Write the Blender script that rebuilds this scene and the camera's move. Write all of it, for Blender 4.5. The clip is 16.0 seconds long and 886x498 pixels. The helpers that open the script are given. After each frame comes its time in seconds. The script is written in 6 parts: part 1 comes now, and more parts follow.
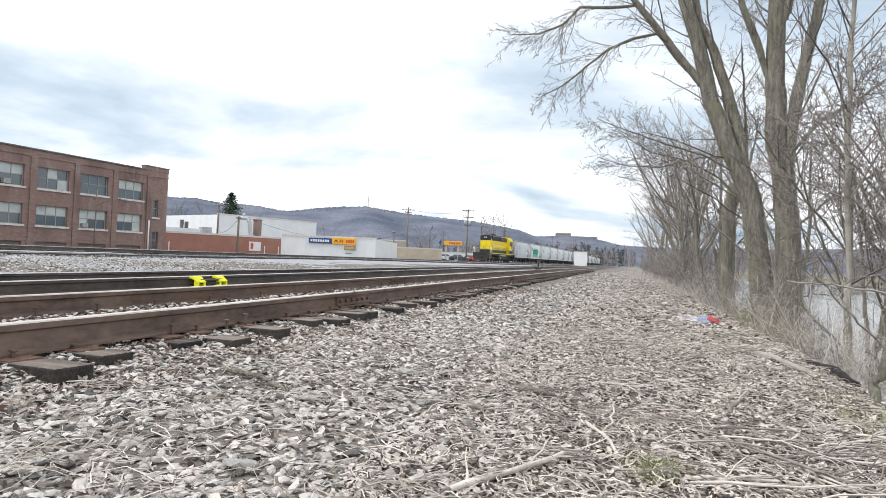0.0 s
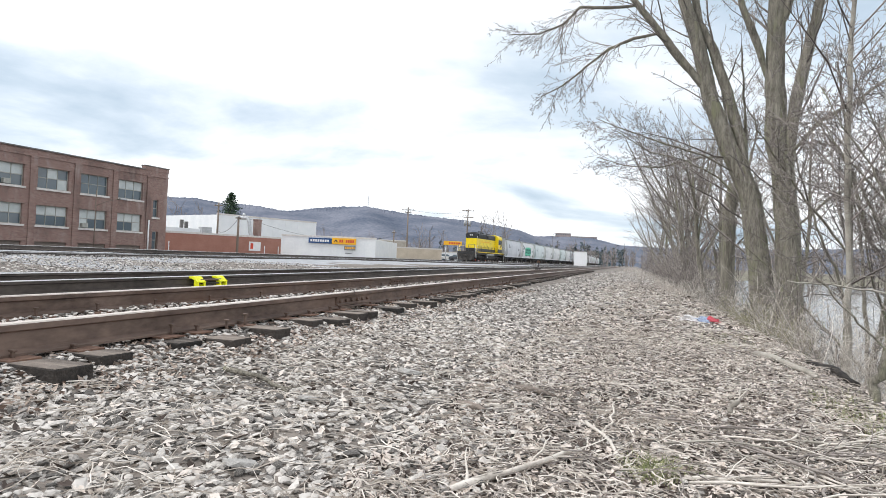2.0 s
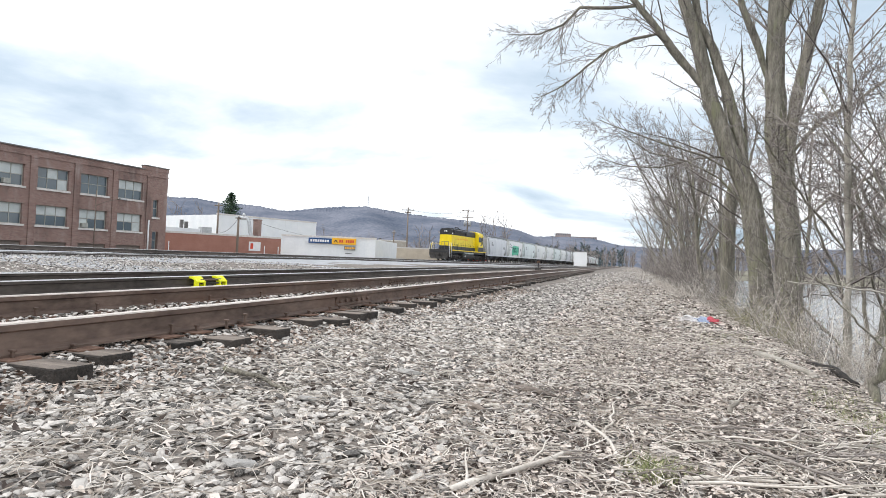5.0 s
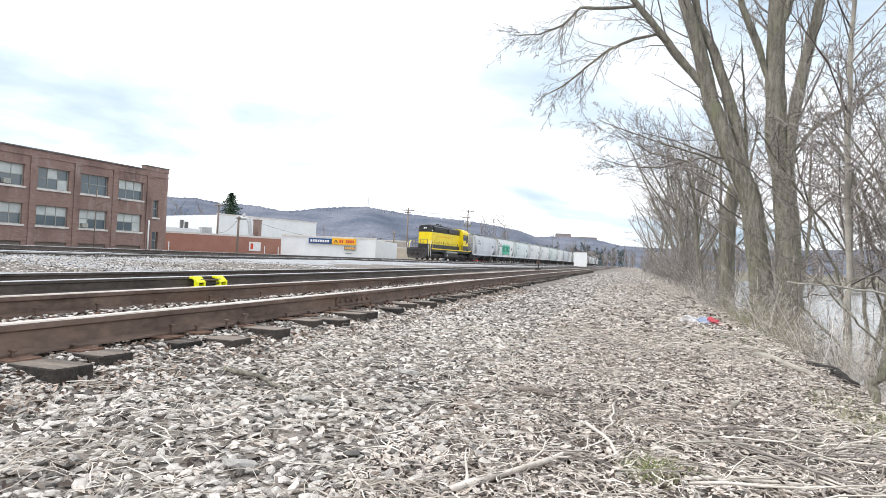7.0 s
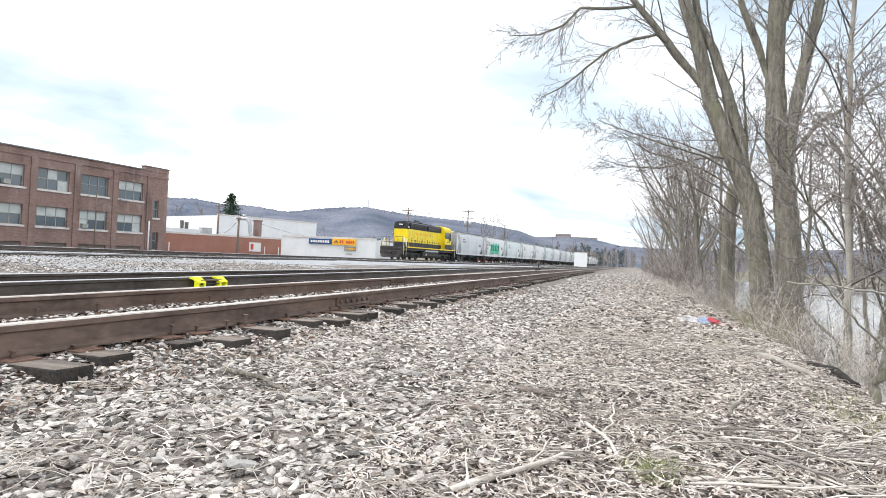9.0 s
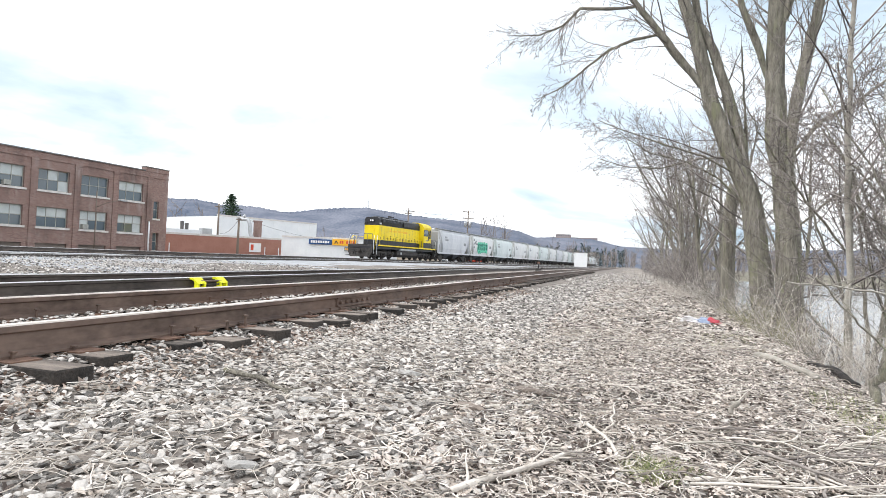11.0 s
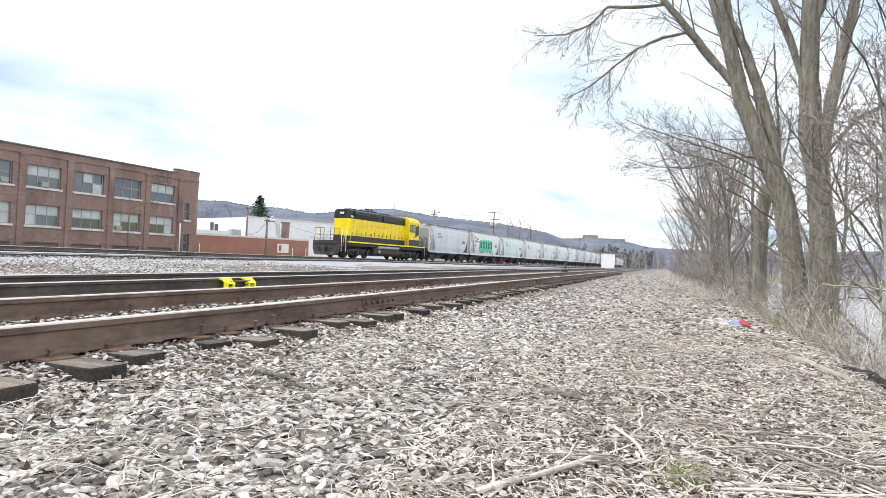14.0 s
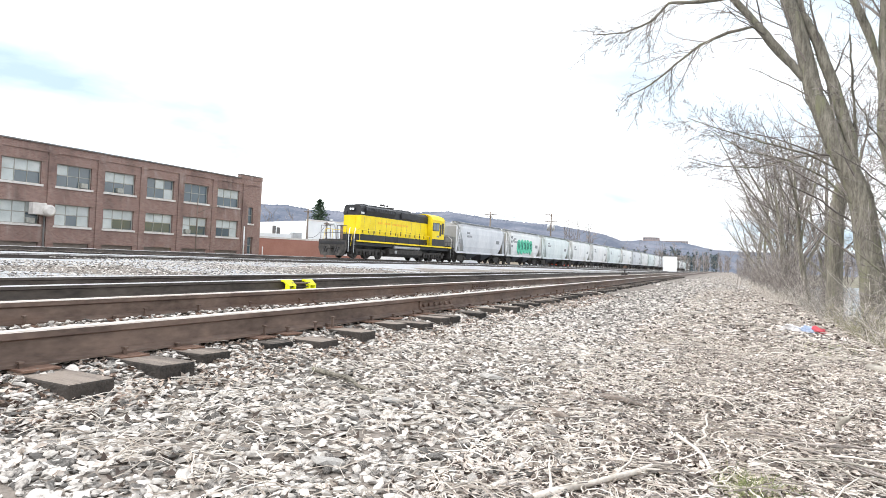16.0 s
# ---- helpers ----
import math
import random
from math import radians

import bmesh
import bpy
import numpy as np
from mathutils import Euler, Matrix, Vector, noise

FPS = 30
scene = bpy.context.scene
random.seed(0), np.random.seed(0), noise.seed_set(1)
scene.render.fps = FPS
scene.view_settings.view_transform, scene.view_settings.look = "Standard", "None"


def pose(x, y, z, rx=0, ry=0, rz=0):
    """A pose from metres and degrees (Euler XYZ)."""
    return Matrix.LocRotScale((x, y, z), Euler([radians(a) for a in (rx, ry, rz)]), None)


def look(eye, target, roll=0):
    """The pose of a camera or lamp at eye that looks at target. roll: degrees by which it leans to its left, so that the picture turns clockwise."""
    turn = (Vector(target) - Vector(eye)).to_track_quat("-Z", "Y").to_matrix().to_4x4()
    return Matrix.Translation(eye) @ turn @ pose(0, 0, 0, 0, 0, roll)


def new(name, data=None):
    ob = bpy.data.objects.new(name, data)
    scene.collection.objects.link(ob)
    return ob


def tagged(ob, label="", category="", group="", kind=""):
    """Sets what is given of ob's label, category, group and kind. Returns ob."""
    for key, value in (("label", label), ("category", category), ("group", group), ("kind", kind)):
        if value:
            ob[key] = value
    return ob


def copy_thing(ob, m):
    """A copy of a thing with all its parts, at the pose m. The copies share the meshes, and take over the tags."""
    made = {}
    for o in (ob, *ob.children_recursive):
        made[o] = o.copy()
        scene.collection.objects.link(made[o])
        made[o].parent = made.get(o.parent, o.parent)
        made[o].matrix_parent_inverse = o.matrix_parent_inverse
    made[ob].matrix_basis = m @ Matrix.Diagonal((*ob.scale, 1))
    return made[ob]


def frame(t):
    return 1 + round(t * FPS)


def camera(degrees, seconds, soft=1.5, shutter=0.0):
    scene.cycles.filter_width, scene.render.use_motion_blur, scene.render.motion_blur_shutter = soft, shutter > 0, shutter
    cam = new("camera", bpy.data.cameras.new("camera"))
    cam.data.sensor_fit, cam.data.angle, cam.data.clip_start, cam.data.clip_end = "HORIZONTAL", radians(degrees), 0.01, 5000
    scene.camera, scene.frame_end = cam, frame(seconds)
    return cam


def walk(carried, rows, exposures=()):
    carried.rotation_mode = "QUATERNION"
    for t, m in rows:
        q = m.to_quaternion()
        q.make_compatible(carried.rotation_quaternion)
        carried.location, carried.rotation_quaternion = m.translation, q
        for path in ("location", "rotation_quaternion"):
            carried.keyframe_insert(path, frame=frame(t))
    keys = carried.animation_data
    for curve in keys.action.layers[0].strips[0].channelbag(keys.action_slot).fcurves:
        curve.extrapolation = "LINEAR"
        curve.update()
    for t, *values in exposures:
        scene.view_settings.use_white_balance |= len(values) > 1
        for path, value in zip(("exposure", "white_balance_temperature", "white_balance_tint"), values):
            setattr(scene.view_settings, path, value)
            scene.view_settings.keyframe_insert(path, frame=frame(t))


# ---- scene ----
# ---------- camera: on a low stand, it turns a little to the left at the end ----------
LENS = 71.5
EYE = Vector((0.0, 0.0, 0.61))


def aim(yaw, pitch, roll):
    y, p = radians(yaw), radians(pitch)
    return look(EYE, EYE + Vector((-math.sin(y) * math.cos(p), math.cos(y) * math.cos(p), math.sin(p))), roll)


cam = camera(LENS, 16.0, soft=0.7)
TURNS = [(0, 17.50, 0.83, 2.50), (4, 17.48, 0.84, 2.53), (6.5, 17.49, 0.86, 2.56), (9, 17.51, 0.90, 2.52),
         (11.5, 17.54, 0.95, 2.46), (12, 17.59, 0.95, 2.47), (12.5, 17.60, 0.90, 2.47), (13, 17.80, 0.84, 2.48),
         (13.5, 18.82, 0.90, 2.51), (14, 19.92, 0.92, 2.54), (14.5, 21.33, 0.97, 2.57), (15, 22.56, 0.95, 2.56),
         (15.5, 23.84, 0.99, 2.57), (16, 25.16, 0.93, 2.60)]
walk(cam, [(t, aim(a, b, c)) for t, a, b, c in TURNS],
     exposures=[(0, 0.17, 6330, 10), (4.2, 0.17, 6330, 10), (6.3, 0.37, 6330, 10), (11.5, 0.47, 6330, 10), (12.8, 0.41, 6330, 10), (14.0, 0.48, 6330, 10), (16, 0.70, 6400, 10)])

# ---------- light: a bright broken overcast ----------
SUN_EL, SUN_ROT = radians(50), radians(-118)


def nodes_of(owner):
    owner.use_nodes = True
    tree = owner.node_tree
    tree.nodes.clear()
    return tree, tree.nodes, tree.links


def make_world():
    w = bpy.data.worlds.new("world")
    scene.world = w
    tree, n, l = nodes_of(w)
    out = n.new("ShaderNodeOutputWorld")
    bg = n.new("ShaderNodeBackground")
    sky = n.new("ShaderNodeTexSky")
    sky.sky_type, sky.sun_disc, sky.sun_elevation, sky.sun_rotation = "NISHITA", False, SUN_EL, SUN_ROT
    sky.air_density, sky.dust_density = 1.0, 1.5
    dim = n.new("ShaderNodeVectorMath")
    dim.operation = "SCALE"
    dim.inputs["Scale"].default_value = 0.10
    l.new(sky.outputs[0], dim.inputs[0])
    co = n.new("ShaderNodeTexCoord")
    sep = n.new("ShaderNodeSeparateXYZ")
    l.new(co.outputs["Generated"], sep.inputs[0])
    top = n.new("ShaderNodeMath")
    top.operation = "MAXIMUM"
    top.inputs[1].default_value = 0.0
    l.new(sep.outputs["Z"], top.inputs[0])
    add = n.new("ShaderNodeMath")
    add.inputs[1].default_value = 0.16
    l.new(top.outputs[0], add.inputs[0])
    comb = n.new("ShaderNodeCombineXYZ")
    for i in (0, 1):
        d = n.new("ShaderNodeMath")
        d.operation = "DIVIDE"
        l.new(sep.outputs[i], d.inputs[0])
        l.new(add.outputs[0], d.inputs[1])
        l.new(d.outputs[0], comb.inputs[i])
    comb.inputs[2].default_value = 3.7
    big = n.new("ShaderNodeTexNoise")
    big.inputs["Scale"].default_value, big.inputs["Detail"].default_value = 0.62, 9.0
    big.inputs["Roughness"].default_value, big.inputs["Distortion"].default_value = 0.52, 0.25
    l.new(comb.outputs[0], big.inputs["Vector"])
    ramp = n.new("ShaderNodeValToRGB")
    e = ramp.color_ramp.elements
    e[0].position, e[0].color = 0.34, (0.46, 0.58, 0.69, 1)
    e[1].position, e[1].color = 0.52, (1.20, 1.21, 1.22, 1)
    m = ramp.color_ramp.elements.new(0.425)
    m.color = (0.74, 0.83, 0.91, 1)
    l.new(big.outputs["Fac"], ramp.inputs[0])
    mix = n.new("ShaderNodeMix")
    mix.data_type = "RGBA"
    mix.inputs["Factor"].default_value = 0.88
    l.new(dim.outputs[0], mix.inputs["A"])
    l.new(ramp.outputs[0], mix.inputs["B"])
    l.new(mix.outputs["Result"], bg.inputs["Color"])
    bg.inputs["Strength"].default_value = 1.0
    l.new(bg.outputs[0], out.inputs["Surface"])


make_world()
sun = new("sun", bpy.data.lights.new("sun", "SUN"))
sun.data.energy, sun.data.angle, sun.data.color = 1.9, radians(12), (1.0, 0.975, 0.94)
sun.matrix_world = look(Vector((math.sin(SUN_ROT) * math.cos(SUN_EL), math.cos(SUN_ROT) * math.cos(SUN_EL), math.sin(SUN_EL))) * 60, (0, 0, 0))


# ---------- materials ----------
def mat(name, c1, c2, scale=6.0, rough=0.8, metal=0.0, bump=0.3, fine=60.0, c3=None, island=0.0, objrand=0.0,
        stretch=(1, 1, 1), spec=0.5, stain=None, stain_at=0.6, bump_dist=0.01):
    """Two colours mixed by noise at two scales, with fine relief."""
    m = bpy.data.materials.new(name)
    tree, n, l = nodes_of(m)
    out, b = n.new("ShaderNodeOutputMaterial"), n.new("ShaderNodeBsdfPrincipled")
    l.new(b.outputs[0], out.inputs["Surface"])
    co, mp = n.new("ShaderNodeTexCoord"), n.new("ShaderNodeMapping")
    mp.inputs["Scale"].default_value = stretch
    l.new(co.outputs["Object"], mp.inputs[0])
    a, f = n.new("ShaderNodeTexNoise"), n.new("ShaderNodeTexNoise")
    for t, s, d in ((a, scale, 6.0), (f, fine, 4.0)):
        t.inputs["Scale"].default_value, t.inputs["Detail"].default_value = s, d
        l.new(mp.outputs[0], t.inputs["Vector"])
    s = n.new("ShaderNodeMath")
    s.operation = "MULTIPLY_ADD"
    s.inputs[1].default_value, s.inputs[2].default_value = 0.45, 0.0
    l.new(f.outputs["Fac"], s.inputs[0])
    s2 = n.new("ShaderNodeMath")
    s2.operation = "MULTIPLY_ADD"
    s2.inputs[1].default_value = 0.65
    l.new(a.outputs["Fac"], s2.inputs[0])
    l.new(s.outputs[0], s2.inputs[2])
    last = s2
    if island or objrand:
        g = n.new("ShaderNodeNewGeometry") if island else n.new("ShaderNodeObjectInfo")
        r = n.new("ShaderNodeMath")
        r.operation = "MULTIPLY_ADD"
        r.inputs[1].default_value = island or objrand
        l.new(g.outputs["Random Per Island" if island else "Random"], r.inputs[0])
        l.new(last.outputs[0], r.inputs[2])
        k = n.new("ShaderNodeMath")
        k.operation = "SUBTRACT"
        k.inputs[1].default_value = (island or objrand) * 0.5
        l.new(r.outputs[0], k.inputs[0])
        last = k
    ramp = n.new("ShaderNodeValToRGB")
    e = ramp.color_ramp.elements
    e[0].position, e[0].color = 0.36, (*c1, 1)
    e[1].position, e[1].color = 0.70, (*c2, 1)
    if c3:
        ramp.color_ramp.elements.new(0.53).color = (*c3, 1)
    l.new(last.outputs[0], ramp.inputs[0])
    colour = ramp.outputs[0]
    if stain:
        st, sr, mx = n.new("ShaderNodeTexNoise"), n.new("ShaderNodeValToRGB"), n.new("ShaderNodeMix")
        st.inputs["Scale"].default_value, st.inputs["Detail"].default_value = scale * 0.37, 8.0
        l.new(mp.outputs[0], st.inputs["Vector"])
        sr.color_ramp.elements[0].position, sr.color_ramp.elements[1].position = stain_at - 0.08, stain_at + 0.1
        l.new(st.outputs["Fac"], sr.inputs[0])
        mx.data_type = "RGBA"
        mx.inputs["B"].default_value = (*stain, 1)
        l.new(sr.outputs[0], mx.inputs["Factor"])
        l.new(colour, mx.inputs["A"])
        colour = mx.outputs["Result"]
    l.new(colour, b.inputs["Base Color"])
    b.inputs["Roughness"].default_value, b.inputs["Metallic"].default_value = rough, metal
    b.inputs["Specular IOR Level"].default_value = spec
    if bump:
        bp = n.new("ShaderNodeBump")
        bp.inputs["Strength"].default_value, bp.inputs["Distance"].default_value = bump, bump_dist
        l.new(f.outputs["Fac"], bp.inputs["Height"])
        l.new(bp.outputs[0], b.inputs["Normal"])
    return m


M = dict(
    ground=mat("dry_soil", (0.085, 0.073, 0.063), (0.27, 0.235, 0.205), 1.3, 0.95, bump=0.9, fine=26, stain=(0.24, 0.205, 0.175), bump_dist=0.03),
    farland=mat("far_land", (0.12, 0.11, 0.08), (0.26, 0.24, 0.18), 0.05, 0.95, bump=0, fine=0.6),
    stone=mat("ballast_stone", (0.10, 0.092, 0.084), (0.62, 0.58, 0.538), 9, 0.85, bump=0.5, fine=70, island=0.5, c3=(0.42, 0.388, 0.355)),
    stone_one=mat("ballast_stone_single", (0.10, 0.092, 0.084), (0.62, 0.58, 0.538), 9, 0.85, bump=0.5, fine=70, objrand=0.5, c3=(0.42, 0.388, 0.355)),
    gravel=mat("crushed_stone", (0.22, 0.225, 0.235), (0.47, 0.48, 0.495), 1.6, 0.95, bump=0.8, fine=17, bump_dist=0.05, stain=(0.33, 0.335, 0.35)),
    straw=mat("dry_stalks", (0.38, 0.33, 0.28), (0.70, 0.645, 0.58), 8, 0.8, bump=0.2, island=0.7),
    leaf=mat("dead_leaves", (0.075, 0.055, 0.045), (0.70, 0.625, 0.565), 8, 0.8, bump=0.2, island=0.9, c3=(0.565, 0.49, 0.425)),
    weed=mat("spring_grass", (0.13, 0.17, 0.05), (0.40, 0.40, 0.19), 8, 0.7, bump=0.0, island=0.7),
    shrub=mat("budding_shrub_stems", (0.16, 0.15, 0.08), (0.42, 0.39, 0.25), 5, 0.85, bump=0.0, island=0.6),
    rust=mat("rail_steel", (0.075, 0.051, 0.041), (0.22, 0.155, 0.122), 5, 0.6, 0.15, 0.12, 30, stretch=(1, 0.4, 1), stain=(0.15, 0.09, 0.062), stain_at=0.62),
    darkrail=mat("grimy_rail_steel", (0.042, 0.035, 0.031), (0.13, 0.108, 0.093), 3, 0.65, 0.2, 0.1, 20, stretch=(1, 0.4, 1)),
    shinytop=mat("polished_rail_head", (0.62, 0.60, 0.57), (0.80, 0.78, 0.76), 4, 0.3, 0.6, 0.05, 40, stretch=(1, 0.3, 1)),
    railtop=mat("worn_rail_head", (0.50, 0.43, 0.37), (0.78, 0.70, 0.63), 7, 0.42, 0.25, 0.08, 40, stretch=(1, 0.3, 1)),
    rustplate=mat("rusty_plate", (0.12, 0.065, 0.045), (0.26, 0.16, 0.115), 12, 0.9, 0.1, 0.5),
    tie=mat("weathered_tie", (0.06, 0.05, 0.043), (0.27, 0.225, 0.19), 5, 0.9, bump=1.0, fine=45, stretch=(0.25, 3, 3), objrand=0.3),
    # near-black of creosoted wood, with the shade of tie sides put into it
    tie_end=mat("creosote_and_shade_black", (0.010, 0.009, 0.008), (0.06, 0.05, 0.043), 14, 0.85, bump=0.9, fine=60, objrand=0.3),
    bark=mat("grey_bark", (0.105, 0.096, 0.075), (0.36, 0.33, 0.27), 5, 0.95, bump=1.0, fine=26, stretch=(3, 3, 0.5), stain=(0.26, 0.26, 0.16), stain_at=0.60, bump_dist=0.04),
    twig=mat("twig_bark", (0.115, 0.10, 0.092), (0.36, 0.32, 0.29), 3, 0.95, bump=0.0, island=0.5),
    palebark=mat("pale_bark", (0.26, 0.235, 0.20), (0.48, 0.45, 0.39), 6, 0.9, bump=0.6, stain=(0.2, 0.18, 0.15)),
    redwall=mat("painted_block_wall", (0.33, 0.155, 0.115), (0.42, 0.215, 0.165), 0.7, 0.85, bump=0.2, fine=5),
    stonetrim=mat("pale_sill", (0.55, 0.52, 0.49), (0.78, 0.75, 0.72), 3, 0.8),
    winframe=mat("window_paint", (0.26, 0.27, 0.25), (0.46, 0.46, 0.42), 5, 0.6, bump=0.1),
    board=mat("grey_brown_boarding", (0.13, 0.11, 0.095), (0.27, 0.23, 0.20), 2, 0.85, bump=0.3, stretch=(1, 1, 3)),
    panel=mat("tan_infill_panel", (0.34, 0.31, 0.26), (0.50, 0.46, 0.40), 2, 0.7, bump=0.1),
    white=mat("white_cladding", (0.74, 0.77, 0.79), (0.86, 0.88, 0.89), 0.6, 0.7, bump=0.1, fine=4),
    beige=mat("beige_cladding", (0.50, 0.43, 0.33), (0.66, 0.58, 0.47), 0.6, 0.75, bump=0.1, fine=4),
    roofdark=mat("roof_felt", (0.10, 0.10, 0.10), (0.22, 0.21, 0.20), 1, 0.9),
    yellow=mat("yellow_paint", (0.80, 0.58, 0.0), (0.95, 0.74, 0.015), 1.2, 0.42, bump=0.05, fine=14, stain=(0.62, 0.46, 0.03), stain_at=0.68),
    black=mat("black_paint", (0.012, 0.012, 0.014), (0.035, 0.035, 0.038), 2, 0.5, bump=0.1),
    grime=mat("grimy_running_gear", (0.018, 0.017, 0.016), (0.075, 0.068, 0.062), 4, 0.8, bump=0.4, fine=30),
    darkgrey=mat("dark_grey_paint_and_shade", (0.05, 0.055, 0.065), (0.09, 0.095, 0.11), 2, 0.55, bump=0.05),
    hop1=mat("light_grey_car_paint", (0.52, 0.54, 0.57), (0.68, 0.69, 0.71), 0.9, 0.6, bump=0.1, fine=9, stain=(0.46, 0.44, 0.41), stain_at=0.66, stretch=(1, 1, 0.4)),
    hop2=mat("pale_green_grey_car_paint", (0.58, 0.64, 0.64), (0.74, 0.79, 0.78), 0.9, 0.6, bump=0.1, fine=9, stain=(0.45, 0.45, 0.40), stain_at=0.64, stretch=(1, 1, 0.4)),
    hop3=mat("off_white_car_paint", (0.64, 0.66, 0.66), (0.80, 0.80, 0.79), 0.9, 0.6, bump=0.1, fine=9, stain=(0.46, 0.43, 0.38), stain_at=0.62, stretch=(1, 1, 0.4)),
    graffiti=mat("green_spray_paint", (0.02, 0.38, 0.22), (0.15, 0.62, 0.42), 2, 0.5, bump=0.0),
    sprayline=mat("dark_spray_paint", (0.02, 0.10, 0.09), (0.05, 0.18, 0.15), 2, 0.5, bump=0.0),
    lettering=mat("faded_lettering", (0.16, 0.17, 0.18), (0.30, 0.31, 0.32), 2, 0.6, bump=0.0),
    signblue=mat("blue_sign", (0.015, 0.06, 0.18), (0.03, 0.09, 0.25), 2, 0.5, bump=0.0),
    signyel=mat("yellow_orange_sign", (0.85, 0.42, 0.02), (0.95, 0.52, 0.03), 2, 0.5, bump=0.0),
    signred=mat("red_letter", (0.60, 0.06, 0.03), (0.75, 0.10, 0.05), 2, 0.5, bump=0.0),
    signwhite=mat("white_letter", (0.80, 0.80, 0.80), (0.88, 0.88, 0.88), 2, 0.5, bump=0.0),
    pole=mat("weathered_pole", (0.13, 0.10, 0.08), (0.28, 0.23, 0.19), 2, 0.9, stretch=(3, 3, 0.3)),
    greymetal=mat("galvanised_metal", (0.35, 0.36, 0.37), (0.55, 0.56, 0.57), 3, 0.5, 0.5, 0.1),
    # bare woods; the haze of distance is put into the colour as blue-grey
    hill=mat("haze_tinted_wooded_hillside", (0.085, 0.105, 0.145), (0.215, 0.225, 0.265), 0.009, 1.0, bump=0, fine=0.16, c3=(0.145, 0.16, 0.20), spec=0.0),
    farwood=mat("far_bare_woods", (0.13, 0.115, 0.105), (0.33, 0.29, 0.265), 0.15, 1.0, bump=0, fine=1.5, island=0.4, spec=0.0),
    farfir=mat("far_evergreen", (0.05, 0.07, 0.08), (0.12, 0.15, 0.15), 0.3, 1.0, bump=0, fine=2.0, island=0.6, spec=0.0),
    spruce=mat("spruce_needles", (0.02, 0.045, 0.025), (0.07, 0.11, 0.06), 1.5, 0.9, bump=0, island=0.5),
    fluoyel=mat("fluorescent_yellow_paint", (0.80, 0.80, 0.0), (0.95, 0.95, 0.02), 20, 0.5, bump=0.1),
    palestone=mat("pale_field_stone", (0.36, 0.34, 0.32), (0.52, 0.50, 0.47), 9, 0.85, bump=0.6, fine=40),
    hillblock=mat("weathered_far_brick", (0.28, 0.23, 0.22), (0.36, 0.30, 0.29), 0.1, 0.9, bump=0.0),
    rustlitter=mat("rusty_debris", (0.12, 0.08, 0.06), (0.56, 0.46, 0.39), 8, 0.9, bump=0.2, island=0.8, c3=(0.36, 0.275, 0.22)),
    cloth_w=mat("white_rag", (0.5, 0.48, 0.48), (0.66, 0.64, 0.64), 20, 0.9),
    cloth_b=mat("blue_rag", (0.17, 0.24, 0.40), (0.42, 0.48, 0.58), 20, 0.9),
    cloth_r=mat("red_rag", (0.42, 0.05, 0.07), (0.55, 0.10, 0.12), 20, 0.9),
)


def glass(name, tint, rough=0.06):
    m = bpy.data.materials.new(name)
    tree, n, l = nodes_of(m)
    out, b = n.new("ShaderNodeOutputMaterial"), n.new("ShaderNodeBsdfPrincipled")
    b.inputs["Base Color"].default_value = (*tint, 1)
    b.inputs["Roughness"].default_value = rough
    b.inputs["Specular IOR Level"].default_value = 0.9
    l.new(b.outputs[0], out.inputs["Surface"])
    return m


